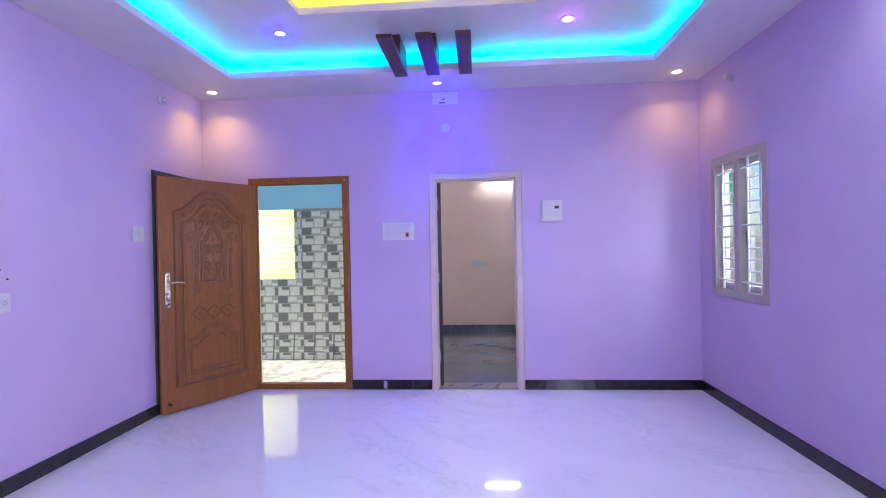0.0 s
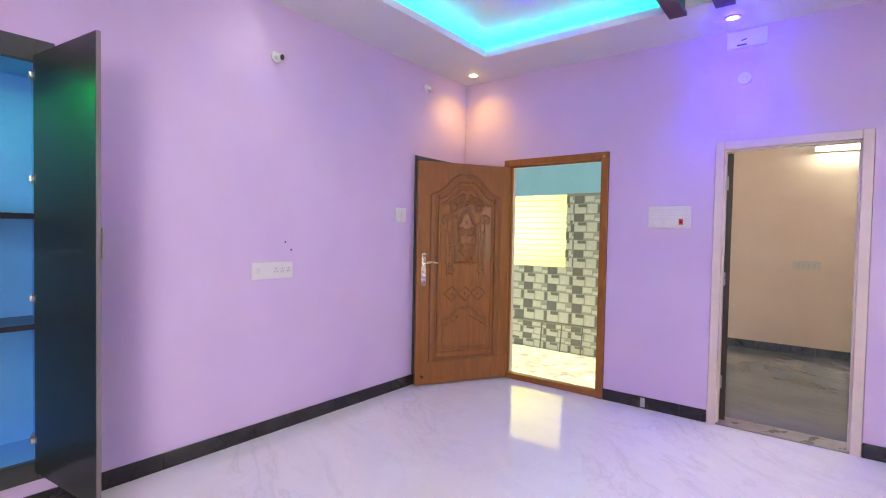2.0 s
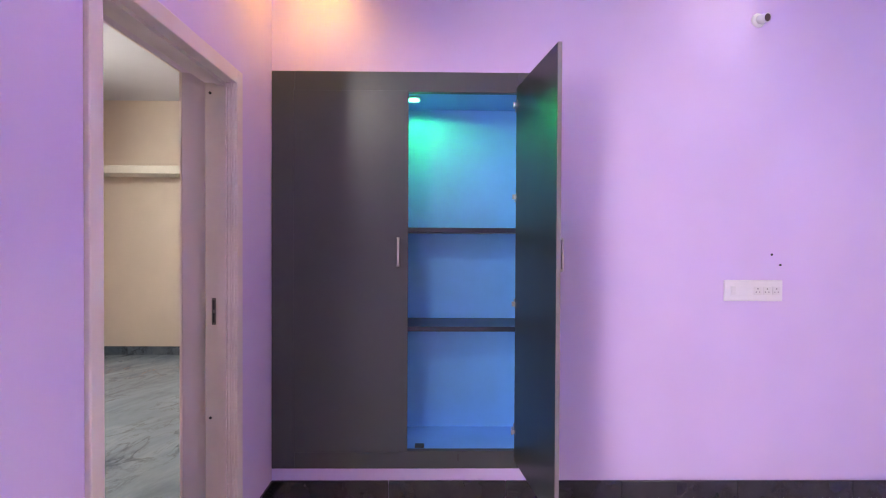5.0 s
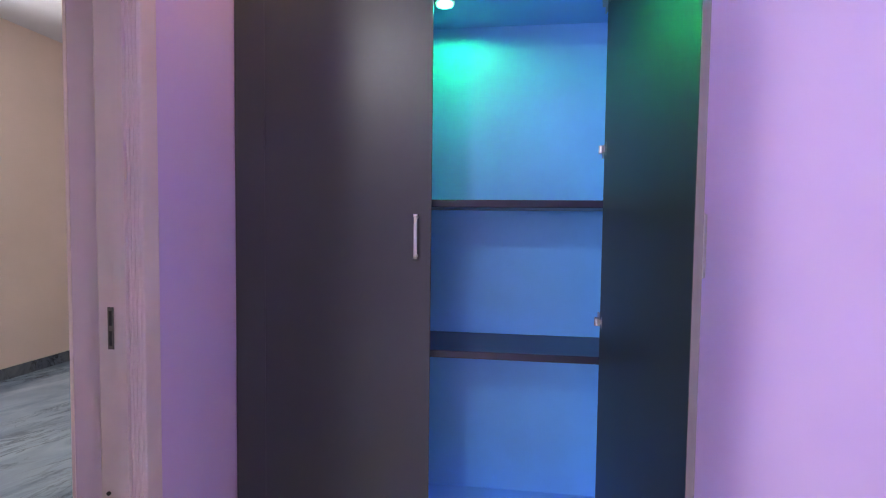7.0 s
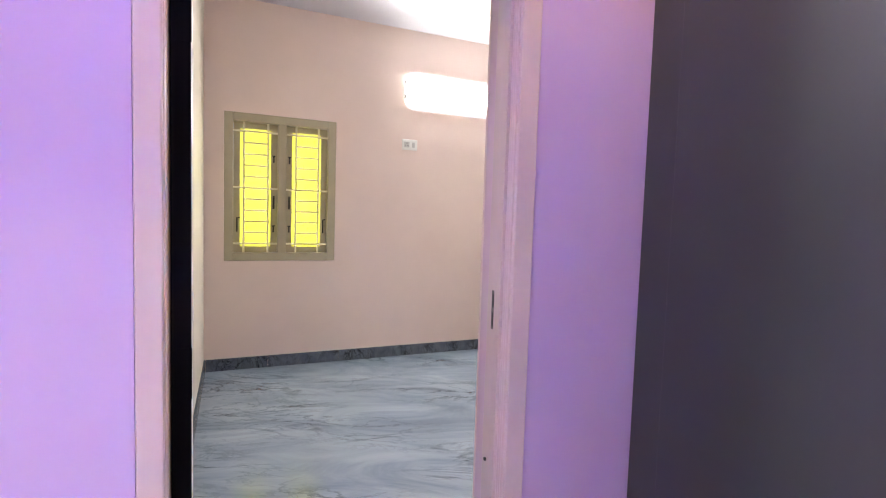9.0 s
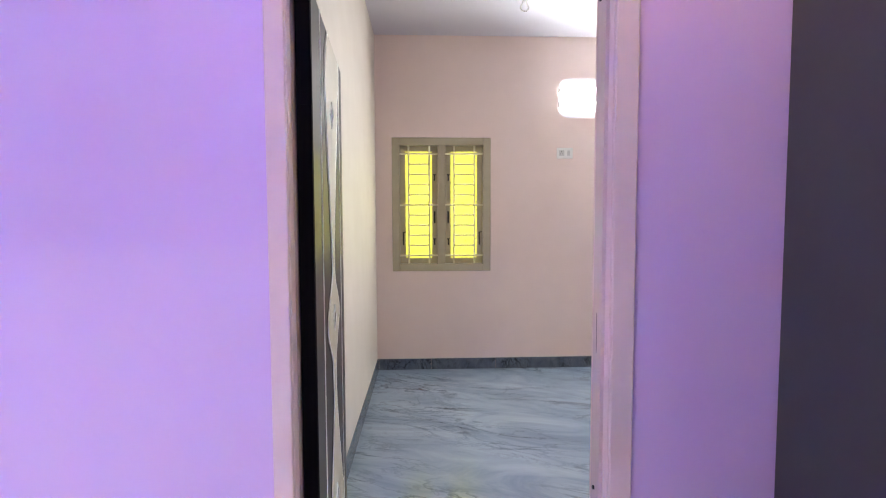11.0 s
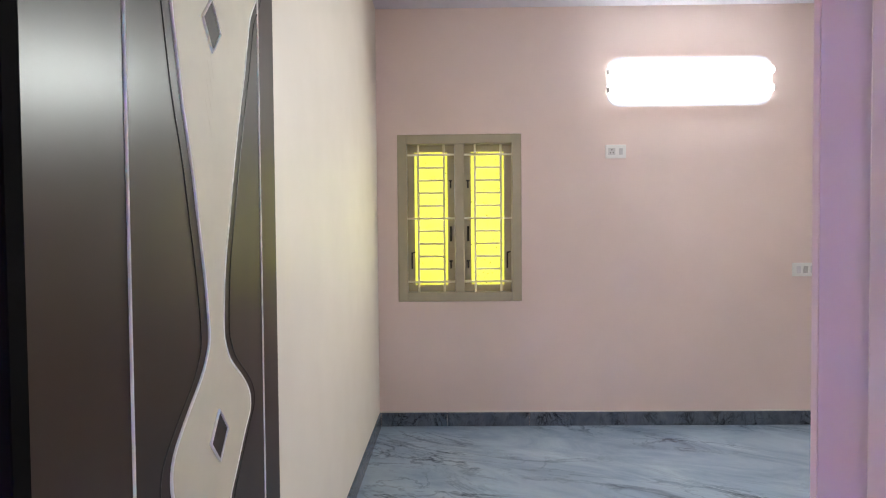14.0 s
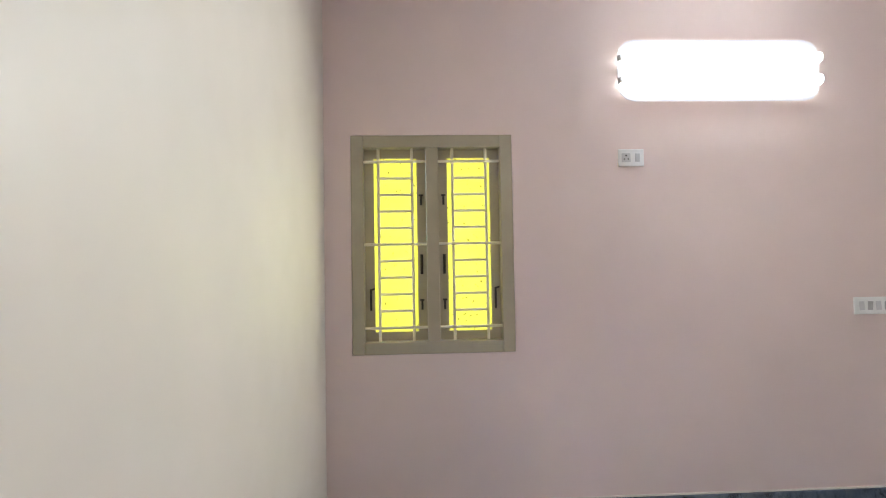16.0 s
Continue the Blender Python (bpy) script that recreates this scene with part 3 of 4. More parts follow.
def lever_handle(parent, x, z, side, lean, material=BRASS):
    """Long back plate, lever, key cylinder; on the face y = 0, towards side."""
    bm = soft_box((x - 0.021, 0, z - 0.13), (x + 0.021, side * 0.007, z + 0.13), 0.003)
    for zz in (z + 0.13, z - 0.13):
        rod(bm, (x, 0, zz), (x, side * 0.007, zz), 0.021, 14)
    plate = part("handle_plate", bm, material, parent, "satin metal handle plate")
    bm = bmesh.new()
    rod(bm, (x, 0, z + 0.06), (x, side * 0.045, z + 0.06), 0.010, 12)
    rod(bm, (x, side * 0.045, z + 0.06), (x + lean * 0.06, side * 0.05, z + 0.066), 0.009, 10)
    rod(bm, (x + lean * 0.06, side * 0.05, z + 0.066), (x + lean * 0.12, side * 0.047, z + 0.058), 0.008, 10, 0.006)
    part("lever", bm, material, plate)
    bm = bmesh.new()
    rod(bm, (x, side * 0.006, z - 0.05), (x, side * 0.012, z - 0.05), 0.011, 12)
    part("key_cylinder", bm, STEEL, plate)


def butt_hinge(parent, x, y, z, material=STEEL):
    bm = bmesh.new()
    rod(bm, (x, y, z - 0.05), (x, y, z + 0.05), 0.007, 8)
    part("hinge", bm, material, parent)


# main door: carved teak, standing open against the west wall
door_1 = thing("door_1", pose(0, 0, 0), "carved varnished teak main door, standing open", "door", kind="structure")
door_frame(door_1, D1[0] + 0.003, D1[1] - 0.003, 2.098, YN - 0.018, YN + 0.064, 0.062, TEAK, "", True)
W, TOP = 0.922, 2.030
leaf = part("leaf", soft_box((0, -0.038, 0.012), (W, 0, TOP), 0.004), TEAK, door_1)
leaf.matrix_local = pose(-2.198, 4.683, 0, 0, 0, -120.05)
X0, X1, XM = 0.12, 0.765, 0.4425


def arch(x0, x1, z_low, z_sh, z_top, n=14):
    """Panel outline with an ogee arch: up one side, over, down the other."""
    pts = [(x0, z_low), (x0, z_sh)]
    for i in range(1, n):
        f = i / n
        s = math.sin(math.pi * f)
        pts.append((x0 + (x1 - x0) * f, z_sh + (z_top - z_sh) * (s ** 1.6) - 0.02 * math.sin(4 * math.pi * f) * (1 if f < 0.5 else -1)))
    return pts + [(x1, z_sh), (x1, z_low)]


bm = bmesh.new()
ridge(bm, arch(X0, X1, 0.235, 1.73, 1.885), 0.080, 0.019, closed=True)
ridge(bm, arch(X0 + 0.055, X1 - 0.055, 0.30, 1.655, 1.80), 0.036, 0.010, closed=True)
part("panel_moulding", bm, TEAK_DARK, leaf, "arched raised moulding")
bm = bmesh.new()
sheet(bm, [(X0 + 0.07, 0.31), (X0 + 0.07, 0.62), (X0 + 0.07, 1.64)], [(X1 - 0.07, 0.31), (X1 - 0.07, 0.62), (X1 - 0.07, 1.64)], 0.001, 0.004)
part("panel_field", bm, TEAK, leaf)
bm = bmesh.new()
ridge(bm, arch(XM - 0.105, XM + 0.105, 1.12, 1.48, 1.58), 0.040, 0.015, closed=True)
ridge(bm, arch(XM - 0.19, XM - 0.135, 1.00, 1.50, 1.55), 0.020, 0.012)
ridge(bm, arch(XM + 0.135, XM + 0.19, 1.00, 1.50, 1.55), 0.020, 0.012)
for f in (-1, 1):
    ridge(bm, curl(XM + f * 0.13, 1.63, 0.055, 0.4, 1.3, f), 0.029, 0.014)
    ridge(bm, curl(XM + f * 0.07, 1.70, 0.04, 2.2, 1.1, f), 0.029, 0.012)
    ridge(bm, curl(XM + f * 0.20, 1.52, 0.045, -1.2, 1.2, f), 0.029, 0.012)
    ridge(bm, curl(XM + f * 0.055, 1.40, 0.042, 0.8, 1.3, f), 0.029, 0.013)
    ridge(bm, curl(XM + f * 0.05, 1.26, 0.042, 4.0, 1.3, f), 0.029, 0.013)
    ridge(bm, curl(XM + f * 0.16, 1.05, 0.045, 1.0, 1.1, f), 0.029, 0.012)
    for i in range(5):
        bead(bm, XM + f * (0.03 + 0.018 * i), 1.19 + 0.07 * i, 0.026, 0.011, 0.9 * f + 0.2 * i, 0.012)
        bead(bm, XM + f * (0.05 + 0.03 * i), 1.74 - 0.018 * i, 0.024, 0.010, -0.5 * f, 0.012)
        bead(bm, XM + f * 0.165, 1.12 + 0.07 * i, 0.022, 0.009, 1.2 * f, 0.010)
    for i in range(4):
        bead(bm, XM + f * (0.07 + 0.05 * i), 0.62 - 0.03 * i, 0.040, 0.018, -0.6 * f, 0.011)
for i in range(6):
    bead(bm, XM, 1.16 + 0.066 * i, 0.014, 0.022, 0, 0.009)
petals = random.Random(11)
for i in range(70):      # leaves and petals packed round the shield
    a = petals.uniform(0, 2 * math.pi)
    r = petals.uniform(0.6, 1.0)
    bead(bm, XM + 0.20 * r * math.cos(a), 1.42 + 0.33 * r * math.sin(a), petals.uniform(0.022, 0.036), petals.uniform(0.012, 0.018), a + petals.uniform(0.4, 1.6), petals.uniform(0.007, 0.013))
part("flower_carving", bm, TEAK_DARK, leaf, "carved flower scrolls")
bm = bmesh.new()
for i in (-1, 0, 1):
    c = XM + i * 0.135
    ridge(bm, [(c - 0.075, 0.835), (c, 0.90), (c + 0.075, 0.835), (c, 0.77)], 0.030, 0.013, closed=True)
    bead(bm, c, 0.835, 0.022, 0.018, 0, 0.012)
part("diamond_carving", bm, TEAK_DARK, leaf, "row of carved diamonds")
bm = bmesh.new()
ridge(bm, arch(X0 + 0.10, X1 - 0.10, 0.34, 0.62, 0.70), 0.045, 0.010, closed=True)
part("lower_moulding", bm, TEAK_DARK, leaf)
bm = bmesh.new()
ridge(bm, [(0.03, 0.215), (W - 0.03, 0.215)], 0.008, 0.003)
part("rail_joint", bm, TEAK_DARK, leaf)
lever_handle(leaf, W - 0.065, 1.06, 1, -1)
bm = bmesh.new()
rod(bm, (W - 0.06, 0, 0.09), (W - 0.06, 0.03, 0.09), 0.012, 10)
part("door_stopper", bm, BLACK_METAL, leaf)
for z in (0.3, 1.0, 1.75):
    butt_hinge(door_1, -2.196, 4.672, z, AGED_BRASS)
bm = bmesh.new()
rod(bm, (-1.285, YN - 0.018, 2.058), (-1.285, YN - 0.026, 2.058), 0.007, 10)
part("screw_cap", bm, STEEL, door_1)

# black panel on the wall behind the open door
bm = soft_box((XW, 3.925, 0.10), (XW + 0.018, 4.55, 2.085), 0.002)
ob = part("wall_panel", bm, LAMINATE, None)
tagged(ob, "black laminate wall panel half hidden behind the open door", "wall panel")

# back bedroom door: dark leaf folded back inside
door_2 = thing("door_2", pose(0, 0, 0), "beige painted door frame with a dark open leaf", "door", kind="structure")
door_frame(door_2, D2[0] + 0.003, D2[1] - 0.003, 2.094, YN - 0.012, YN + 0.105, 0.058, FRAME_PAINT, "beige enamelled timber")
ob = part("leaf", soft_box((-0.037, 0, 0.008), (0, 0.775, 2.02), 0.003), LEAF_BROWN, door_2, "dark brown door leaf")
ob.matrix_local = pose(-0.352, YN + 0.108, 0, 0, 0, 10)
for z in (0.3, 1.08, 1.80):
    butt_hinge(door_2, -0.386, YN + 0.10, z, NICKEL)
part("threshold", soft_box((D2[0] + 0.06, YN - 0.004, 0), (D2[1] - 0.06, YN + 0.20, 0.012), 0.003), plain("threshold_stone", (0.19, 0.17, 0.16), 0.3), door_2, "dull brown stone threshold")

# bedroom door: dark leaf with a flowing cream inlay, open against the cream wall
door_3 = thing("door_3", pose(0, 0, 0), "dark brown bedroom door with a flowing cream inlay, open", "door", kind="structure")
fx0, fx1, ftop = -2.322, -1.370, 2.094
fy = YS + 0.014
for x_out, x_in, step in ((fx0, fx0 + 0.062, 0.012), (fx1, fx1 - 0.052, 0.004)):
    s = 1 if x_in > x_out else -1
    bm = soft_box((x_out, YS - 0.125, 0), (x_in, fy, ftop), 0.004)
    part("jamb", bm, FRAME_PAINT, door_3, "beige enamelled timber")
    bm = bmesh.new()
    for k in range(3):
        rod(bm, (x_in - s * 0.001, fy - 0.016 - k * 0.011, 0), (x_in - s * 0.001, fy - 0.016 - k * 0.011, ftop - 0.062), 0.0055, 8)
    quad_box(bm, (min(x_in, x_in + s * step), YS - 0.062, 0), (max(x_in, x_in + s * step), fy - 0.044, ftop - 0.074))
    part("moulding", bm, FRAME_PAINT, door_3)
bm = soft_box((fx0 + 0.062, YS - 0.125, ftop - 0.062), (fx1 - 0.052, fy, ftop), 0.004)
part("head", bm, FRAME_PAINT, door_3, "beige enamelled timber")
bm = bmesh.new()
quad_box(bm, (fx0 + 0.076, YS - 0.062, ftop - 0.076), (fx1 - 0.076, fy - 0.044, ftop - 0.062))
part("moulding", bm, FRAME_PAINT, door_3)
bm = soft_box((fx0 + 0.062, YS - 0.094, 1.0), (fx0 + 0.0645, YS - 0.076, 1.115), 0.0008, 1)
plate = part("strike_plate", bm, STRIKE, door_3, "dull grey steel lock strike plate")
for z in (1.03, 1.085):
    part("keep", soft_box((fx0 + 0.0646, YS - 0.089, z - 0.02), (fx0 + 0.0652, YS - 0.081, z + 0.02), 0), SLOT_DARK, plate)
for yy, z in ((YS - 0.1, 0.599), (YS - 0.1, 1.99)):
    bm = bmesh.new()
    rod(bm, (fx0 + 0.062, yy, z), (fx0 + 0.066, yy, z), 0.006, 8)
    part("screw_cap", bm, BLACK_METAL, door_3)

LW, LT = 0.820, 2.02
leaf = part("leaf", soft_box((0, 0, 0.008), (LW, 0.04, LT), 0.003), LEAF_BROWN, door_3)
leaf.matrix_local = pose(-1.466, -0.146, 0, 0, 0, -86.33)
half = [(1.21, 0.404, 0.466), (1.175, 0.390, 0.478), (1.145, 0.365, 0.500), (1.10, 0.312, 0.556), (1.06, 0.274, 0.594), (1.02, 0.266, 0.600), (0.985, 0.280, 0.566), (0.93, 0.338, 0.518), (0.885, 0.380, 0.480), (0.83, 0.392, 0.466), (0.78, 0.396, 0.462)]
upper = [(2.01, 0.36, 0.66), (1.97, 0.325, 0.685), (1.93, 0.30, 0.690), (1.86, 0.277, 0.642), (1.80, 0.280, 0.622), (1.72, 0.296, 0.598), (1.60, 0.320, 0.556), (1.50, 0.350, 0.525), (1.42, 0.368, 0.503), (1.34, 0.386, 0.480), (1.28, 0.397, 0.470)]
lower = [(0.76 - (p[0] - 1.25) * 0.72, p[1], p[2]) for p in reversed(upper)]
rows = upper + half + lower


def eased(rows, n=4):
    """The same line with softer bends: Catmull-Rom between its points."""
    out = []
    for i in range(len(rows) - 1):
        a, b, c, d = (Vector(rows[max(0, min(len(rows) - 1, i + k))]) for k in (-1, 0, 1, 2))
        for q in range(n):
            f = q / n
            out.append(0.5 * (2 * b + (c - a) * f + (2 * a - 5 * b + 4 * c - d) * f ** 2 + (3 * b - a - 3 * c + d) * f ** 3))
    return out + [Vector(rows[-1])]


rows = eased(rows)
north, south = [(p[1], p[0]) for p in rows], [(p[2], p[0]) for p in rows]
part("inlay", sheet(bmesh.new(), north, south, -0.002, 0.001), LEAF_CREAM, leaf, "flowing cream inlay")
for line in (north, south):
    part("bead", ridge(bmesh.new(), line, 0.006, 0.0035, -1), SILVER, leaf, "metal bead with its highlight put into a near-white colour")
for x in (0.174, 0.695):
    part("bead", ridge(bmesh.new(), [(x, 0.012), (x, LT - 0.004)], 0.005, 0.003, -1), SILVER, leaf, "metal bead with its highlight put into a near-white colour")
for f, line in ((-1, north), (1, south)):
    groove = [(x + f * 0.03, z) for x, z in line]
    part("groove", ridge(bmesh.new(), groove, 0.0035, 0.0015, -1), plain("groove_black", (0.012, 0.009, 0.008), 0.4), leaf)
for z in (1.755, 1.028, 0.36):
    a = [(0.434 - 0.037, z), (0.434, z + 0.046), (0.434 + 0.037, z), (0.434, z - 0.046)]
    bm = bmesh.new()
    v = [bm.verts.new((x, -0.0032, zz)) for x, zz in a]
    w = [bm.verts.new((x, -0.0019, zz)) for x, zz in a]
    bm.faces.new(v)
    for i in range(4):
        bm.faces.new([v[i], v[(i + 1) % 4], w[(i + 1) % 4], w[i]])
    d = part("diamond", bm, LEAF_BROWN, leaf, "dark diamond in the inlay")
    part("diamond_bead", ridge(bmesh.new(), a, 0.005, 0.004, -1, True, -0.002), SILVER, d)
for k in range(6):
    c = 1.56 + 0.035 * k
    bm = bmesh.new()
    ridge(bm, [(0.405 + 0.006 * k, c + 0.06), (0.43 + 0.004 * k, c)], 0.004, 0.0003, -1, False, -0.0020)
    part("carved_line", bm, LEAF_CREAM, leaf)
# flat black strip over the hinge edge and a little of the face
part("hinge_edge", soft_box((-0.011, -0.0015, 0.01), (0.011, 0.0385, LT - 0.004), 0.001, 1), EDGE_BLACK, leaf, "flat black strip along the hinge edge")
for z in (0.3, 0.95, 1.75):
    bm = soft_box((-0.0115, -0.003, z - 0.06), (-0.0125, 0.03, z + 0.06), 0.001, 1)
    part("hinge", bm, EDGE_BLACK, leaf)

# ---------------------------------------------------------------- windows
def window(name, m, w, h, paint_mat, grille_mat, pane_mat, label):
    """Twin casement behind a barred grille. Local: x along the wall, z up, y outwards."""
    win = thing(name, m, label, "window", kind="structure")
    f, mid = 0.068, 0.068
    for a, b in (((0, 0), (f, h)), ((w - f, 0), (w, h)), ((f, 0), (w - f, f)), ((f, h - f), (w - f, h)), ((w / 2 - mid / 2, f), (w / 2 + mid / 2, h - f))):
        part("window_frame", soft_box((a[0], -0.006, a[1]), (b[0], 0.10, b[1]), 0.004), paint_mat, win)
    for x0, x1 in ((f, w / 2 - mid / 2), (w / 2 + mid / 2, w - f)):
        z0, z1, s, sv = f, h - f, 0.052, 0.048
        sash = part("sash", slab(bmesh.new(), "y", 0.055, 0.09, (x0 + 0.001, x1 - 0.001), (z0 + 0.001, z1 - 0.001), ((x0 + s, x1 - s, z0 + sv, z1 - sv),)), paint_mat, win)
        pane = part("pane", soft_box((x0 + s - 0.006, 0.070, z0 + sv - 0.006), (x1 - s + 0.006, 0.074, z1 - sv + 0.006), 0), pane_mat, sash)
        pane.visible_shadow = False
        xa, xb = x0 + (x1 - x0) * 0.235, x0 + (x1 - x0) * 0.775
        for x in (xa, xb):
            part("grille_bar", rod(bmesh.new(), (x, 0.028, z0), (x, 0.028, z1), 0.0085, 8), grille_mat, win)
        for i in range(11):
            z = z0 + 0.075 + (z1 - z0 - 0.15) * i / 10
            long = i in (0, 5, 10)
            a, b = (x0, x1) if long else (xa, xb)
            part("grille_bar", rod(bmesh.new(), (a, 0.021 if long else 0.028, z), (b, 0.021 if long else 0.028, z), 0.008, 8), grille_mat, win)
        inner = x1 - 0.03 if x0 < w / 2 - mid else x0 + 0.03
        outer = x0 + 0.03 if x0 < w / 2 - mid else x1 - 0.03
        bm = rod(bmesh.new(), (inner, 0.045, z0 + 0.37), (inner, 0.045, z0 + 0.48), 0.008, 8)
        for z in (z0 + 0.38, z0 + 0.47):
            rod(bm, (inner, 0.045, z), (inner, 0.056, z), 0.006, 6)
        part("pull_handle", bm, BLACK_METAL, sash, "black iron pull")
        for z in (z0 + 0.20, z0 + 0.79):
            bm = rod(bmesh.new(), (inner, 0.050, z - 0.03), (inner, 0.050, z + 0.03), 0.006, 8)
            rod(bm, (inner - 0.012, 0.046, z + 0.025), (inner + 0.012, 0.046, z + 0.025), 0.005, 6)
            part("latch", bm, BLACK_METAL, sash)
        bm = rod(bmesh.new(), (outer, 0.050, z0 + 0.17), (outer, 0.050, z0 + 0.29), 0.006, 8)
        rod(bm, (outer, 0.050, z0 + 0.285), (outer + 0.022, 0.040, z0 + 0.292), 0.005, 6)
        part("stay", bm, BLACK_METAL, sash)
    return win


window("window_1", pose(XE, W1[1] - 0.002, W1[2] + 0.002, 0, 0, -90), W1[1] - W1[0] - 0.004, W1[3] - W1[2] - 0.004, WINDOW_GREY, GRILLE_WHITE, GLASS, "grey mauve twin window with white bars and bright daylight")
window("window_2", pose(W2[1] - 0.002, BY0, W2[2] + 0.002, 0, 0, 180), W2[1] - W2[0] - 0.004, W2[3] - W2[2] - 0.004, WINDOW_PAINT, GRILLE_PAINT, YELLOW_PANE, "olive beige twin window with yellow panes and cream bars")

# ---------------------------------------------------------------- built-in cupboard
cup = thing("cupboard", pose(XW, 0, 0), "built-in charcoal cupboard with one door open on blue shelves", "cupboard")
y0, y1, z0, z1 = CUP
A, B, C, S = 0.058, 0.652, 1.226, 1.285   # hinge stile, meeting line, right stile, inner side
for a, b in (((y0, z0), (A, z1)), ((C, z0), (y1, z1)), ((A, z0), (C, z0 + 0.094)), ((A, z1 - 0.106), (C, z1))):
    part("face_frame", soft_box((-0.02, a[0], a[1]), (0.014, b[0], b[1]), 0.002, 1), LAMINATE, cup)
zb, zt, dp = z0 + 0.094, z1 - 0.106, 0.335
part("back_panel", soft_box((-dp - 0.012, A, zb), (-dp, S, zt), 0), BLUE_LAMINATE, cup, "blue laminate lining")
part("side_panel", soft_box((-dp, A - 0.016, zb), (-0.02, A, zt), 0), BLUE_LAMINATE, cup, "blue laminate lining")
part("side_panel", soft_box((-dp, S, zb), (-0.021, S + 0.012, zt), 0), BLUE_LAMINATE, cup, "blue laminate lining")
part("base_panel", soft_box((-dp, A, zb - 0.016), (-0.021, S, zb), 0), BLUE_LAMINATE, cup, "blue laminate lining")
part("top_panel", soft_box((-dp, A, zt), (-0.021, S, zt + 0.016), 0), BLUE_LAMINATE, cup, "blue laminate lining")
for z in (1.411, 0.882):
    part("shelf", soft_box((-dp + 0.001, A + 0.001, z), (-0.022, S - 0.001, z + 0.026), 0.002, 1), SHELF_BLACK, cup, "black laminate shelf")


def pull(parent, y, z, x):
    bm = bmesh.new()
    rod(bm, (x + 0.026, y, z - 0.068), (x + 0.026, y, z + 0.068), 0.006, 12)
    for s in (-1, 1):
        rod(bm, (x, y, z + s * 0.066), (x + 0.026, y, z + s * 0.066), 0.006, 10)
        rod(bm, (x + 0.026, y, z + s * 0.066), (x + 0.026, y, z + s * 0.076), 0.0075, 10)
    part("handle", bm, STEEL, parent, "slim steel bow handle", True)


shut = part("closed_door", soft_box((0.0142, A - 0.006, zb - 0.006), (0.0185, B, zt + 0.006), 0.0015, 1), LAMINATE, cup)
pull(shut, 0.602, 1.308, 0.0185)
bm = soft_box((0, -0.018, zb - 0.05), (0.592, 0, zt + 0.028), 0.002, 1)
swing = part("open_door", bm, LAMINATE_DEEP, cup, "open charcoal cupboard door")
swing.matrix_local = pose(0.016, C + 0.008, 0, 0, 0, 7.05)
part("edge_band", soft_box((0.592, -0.018, zb - 0.05), (0.5935, 0, zt + 0.028), 0), LAMINATE_EDGE, swing)
bm = bmesh.new()
rod(bm, (0.545, 0.026, 1.24), (0.545, 0.026, 1.376), 0.006, 12)
for z in (1.242, 1.374):
    rod(bm, (0.545, 0, z), (0.545, 0.026, z), 0.006, 10)
part("handle", bm, NICKEL, swing, "slim steel bow handle")
for z in (0.36, 1.036, 1.599, 2.08):
    bm = soft_box((-0.05, C - 0.005, z - 0.022), (-0.014, C - 0.0005, z + 0.022), 0.001, 1)
    for a, b in (((-0.03, C - 0.018, z - 0.008), (0.026, C - 0.004, z + 0.008)), ((0.018, C - 0.008, z - 0.02), (0.038, C + 0.003, z + 0.02))):
        quad_box(bm, a, b)
    rod(bm, (0.02, C - 0.02, z - 0.012), (0.02, C - 0.02, z + 0.012), 0.008, 8)
    part("cabinet_hinge", bm, NICKEL, cup, "nickel concealed hinge")
part("catch", soft_box((-0.06, 0.69, zb), (-0.02, 0.74, zb + 0.012), 0.003), SLOT_DARK, cup, "small black door catch")
bm = soft_box((0.014, 0.915, zb - 0.055), (0.0165, 0.925, zb - 0.015), 0.001, 1)
part("keyhole", bm, SLOT_DARK, cup)
lamp = part("cupboard_lamp", rod(bmesh.new(), (-0.095, 0.675, zt), (-0.095, 0.675, zt - 0.008), 0.036, 20), PLASTIC, cup, "round green cupboard lamp")
part("lens", rod(bmesh.new(), (-0.095, 0.675, zt - 0.008), (-0.095, 0.675, zt - 0.014), 0.030, 20), GREEN_LENS, lamp)


# ---------------------------------------------------------------- ceiling things
def ring_bm(r0, r1, z0, z1, n=28):
    bm = bmesh.new()
    prof = [(r0, z1), (r0, z0), ((r0 + r1) / 2, z0 - 0.002), (r1, z0 + 0.002), (r1, z1)]
    rings = [[bm.verts.new((r * math.cos(2 * math.pi * i / n), r * math.sin(2 * math.pi * i / n), z)) for r, z in prof] for i in range(n)]
    for i in range(n):
        a, b = rings[i], rings[(i + 1) % n]
        for j in range(len(prof) - 1):
            bm.faces.new([a[j], a[j + 1], b[j + 1], b[j]])
    return bm


for lx, ly, lz, _, _, _, tone in LAMPS:
    z_face = ZC if lz < 3 else ZT
    dl = thing("downlight", pose(lx, ly, z_face), f"small round recessed ceiling lamp giving {tone} light", "downlight", "recessed lamps of the false ceiling")
    part("trim_ring", ring_bm(0.036, 0.052, -0.006, 0.0), PLASTIC, dl, "", True)
    part("lens", rod(bmesh.new(), (0, 0, -0.001), (0, 0, -0.005), 0.036, 24), LAMP_GLOW[tone], dl)

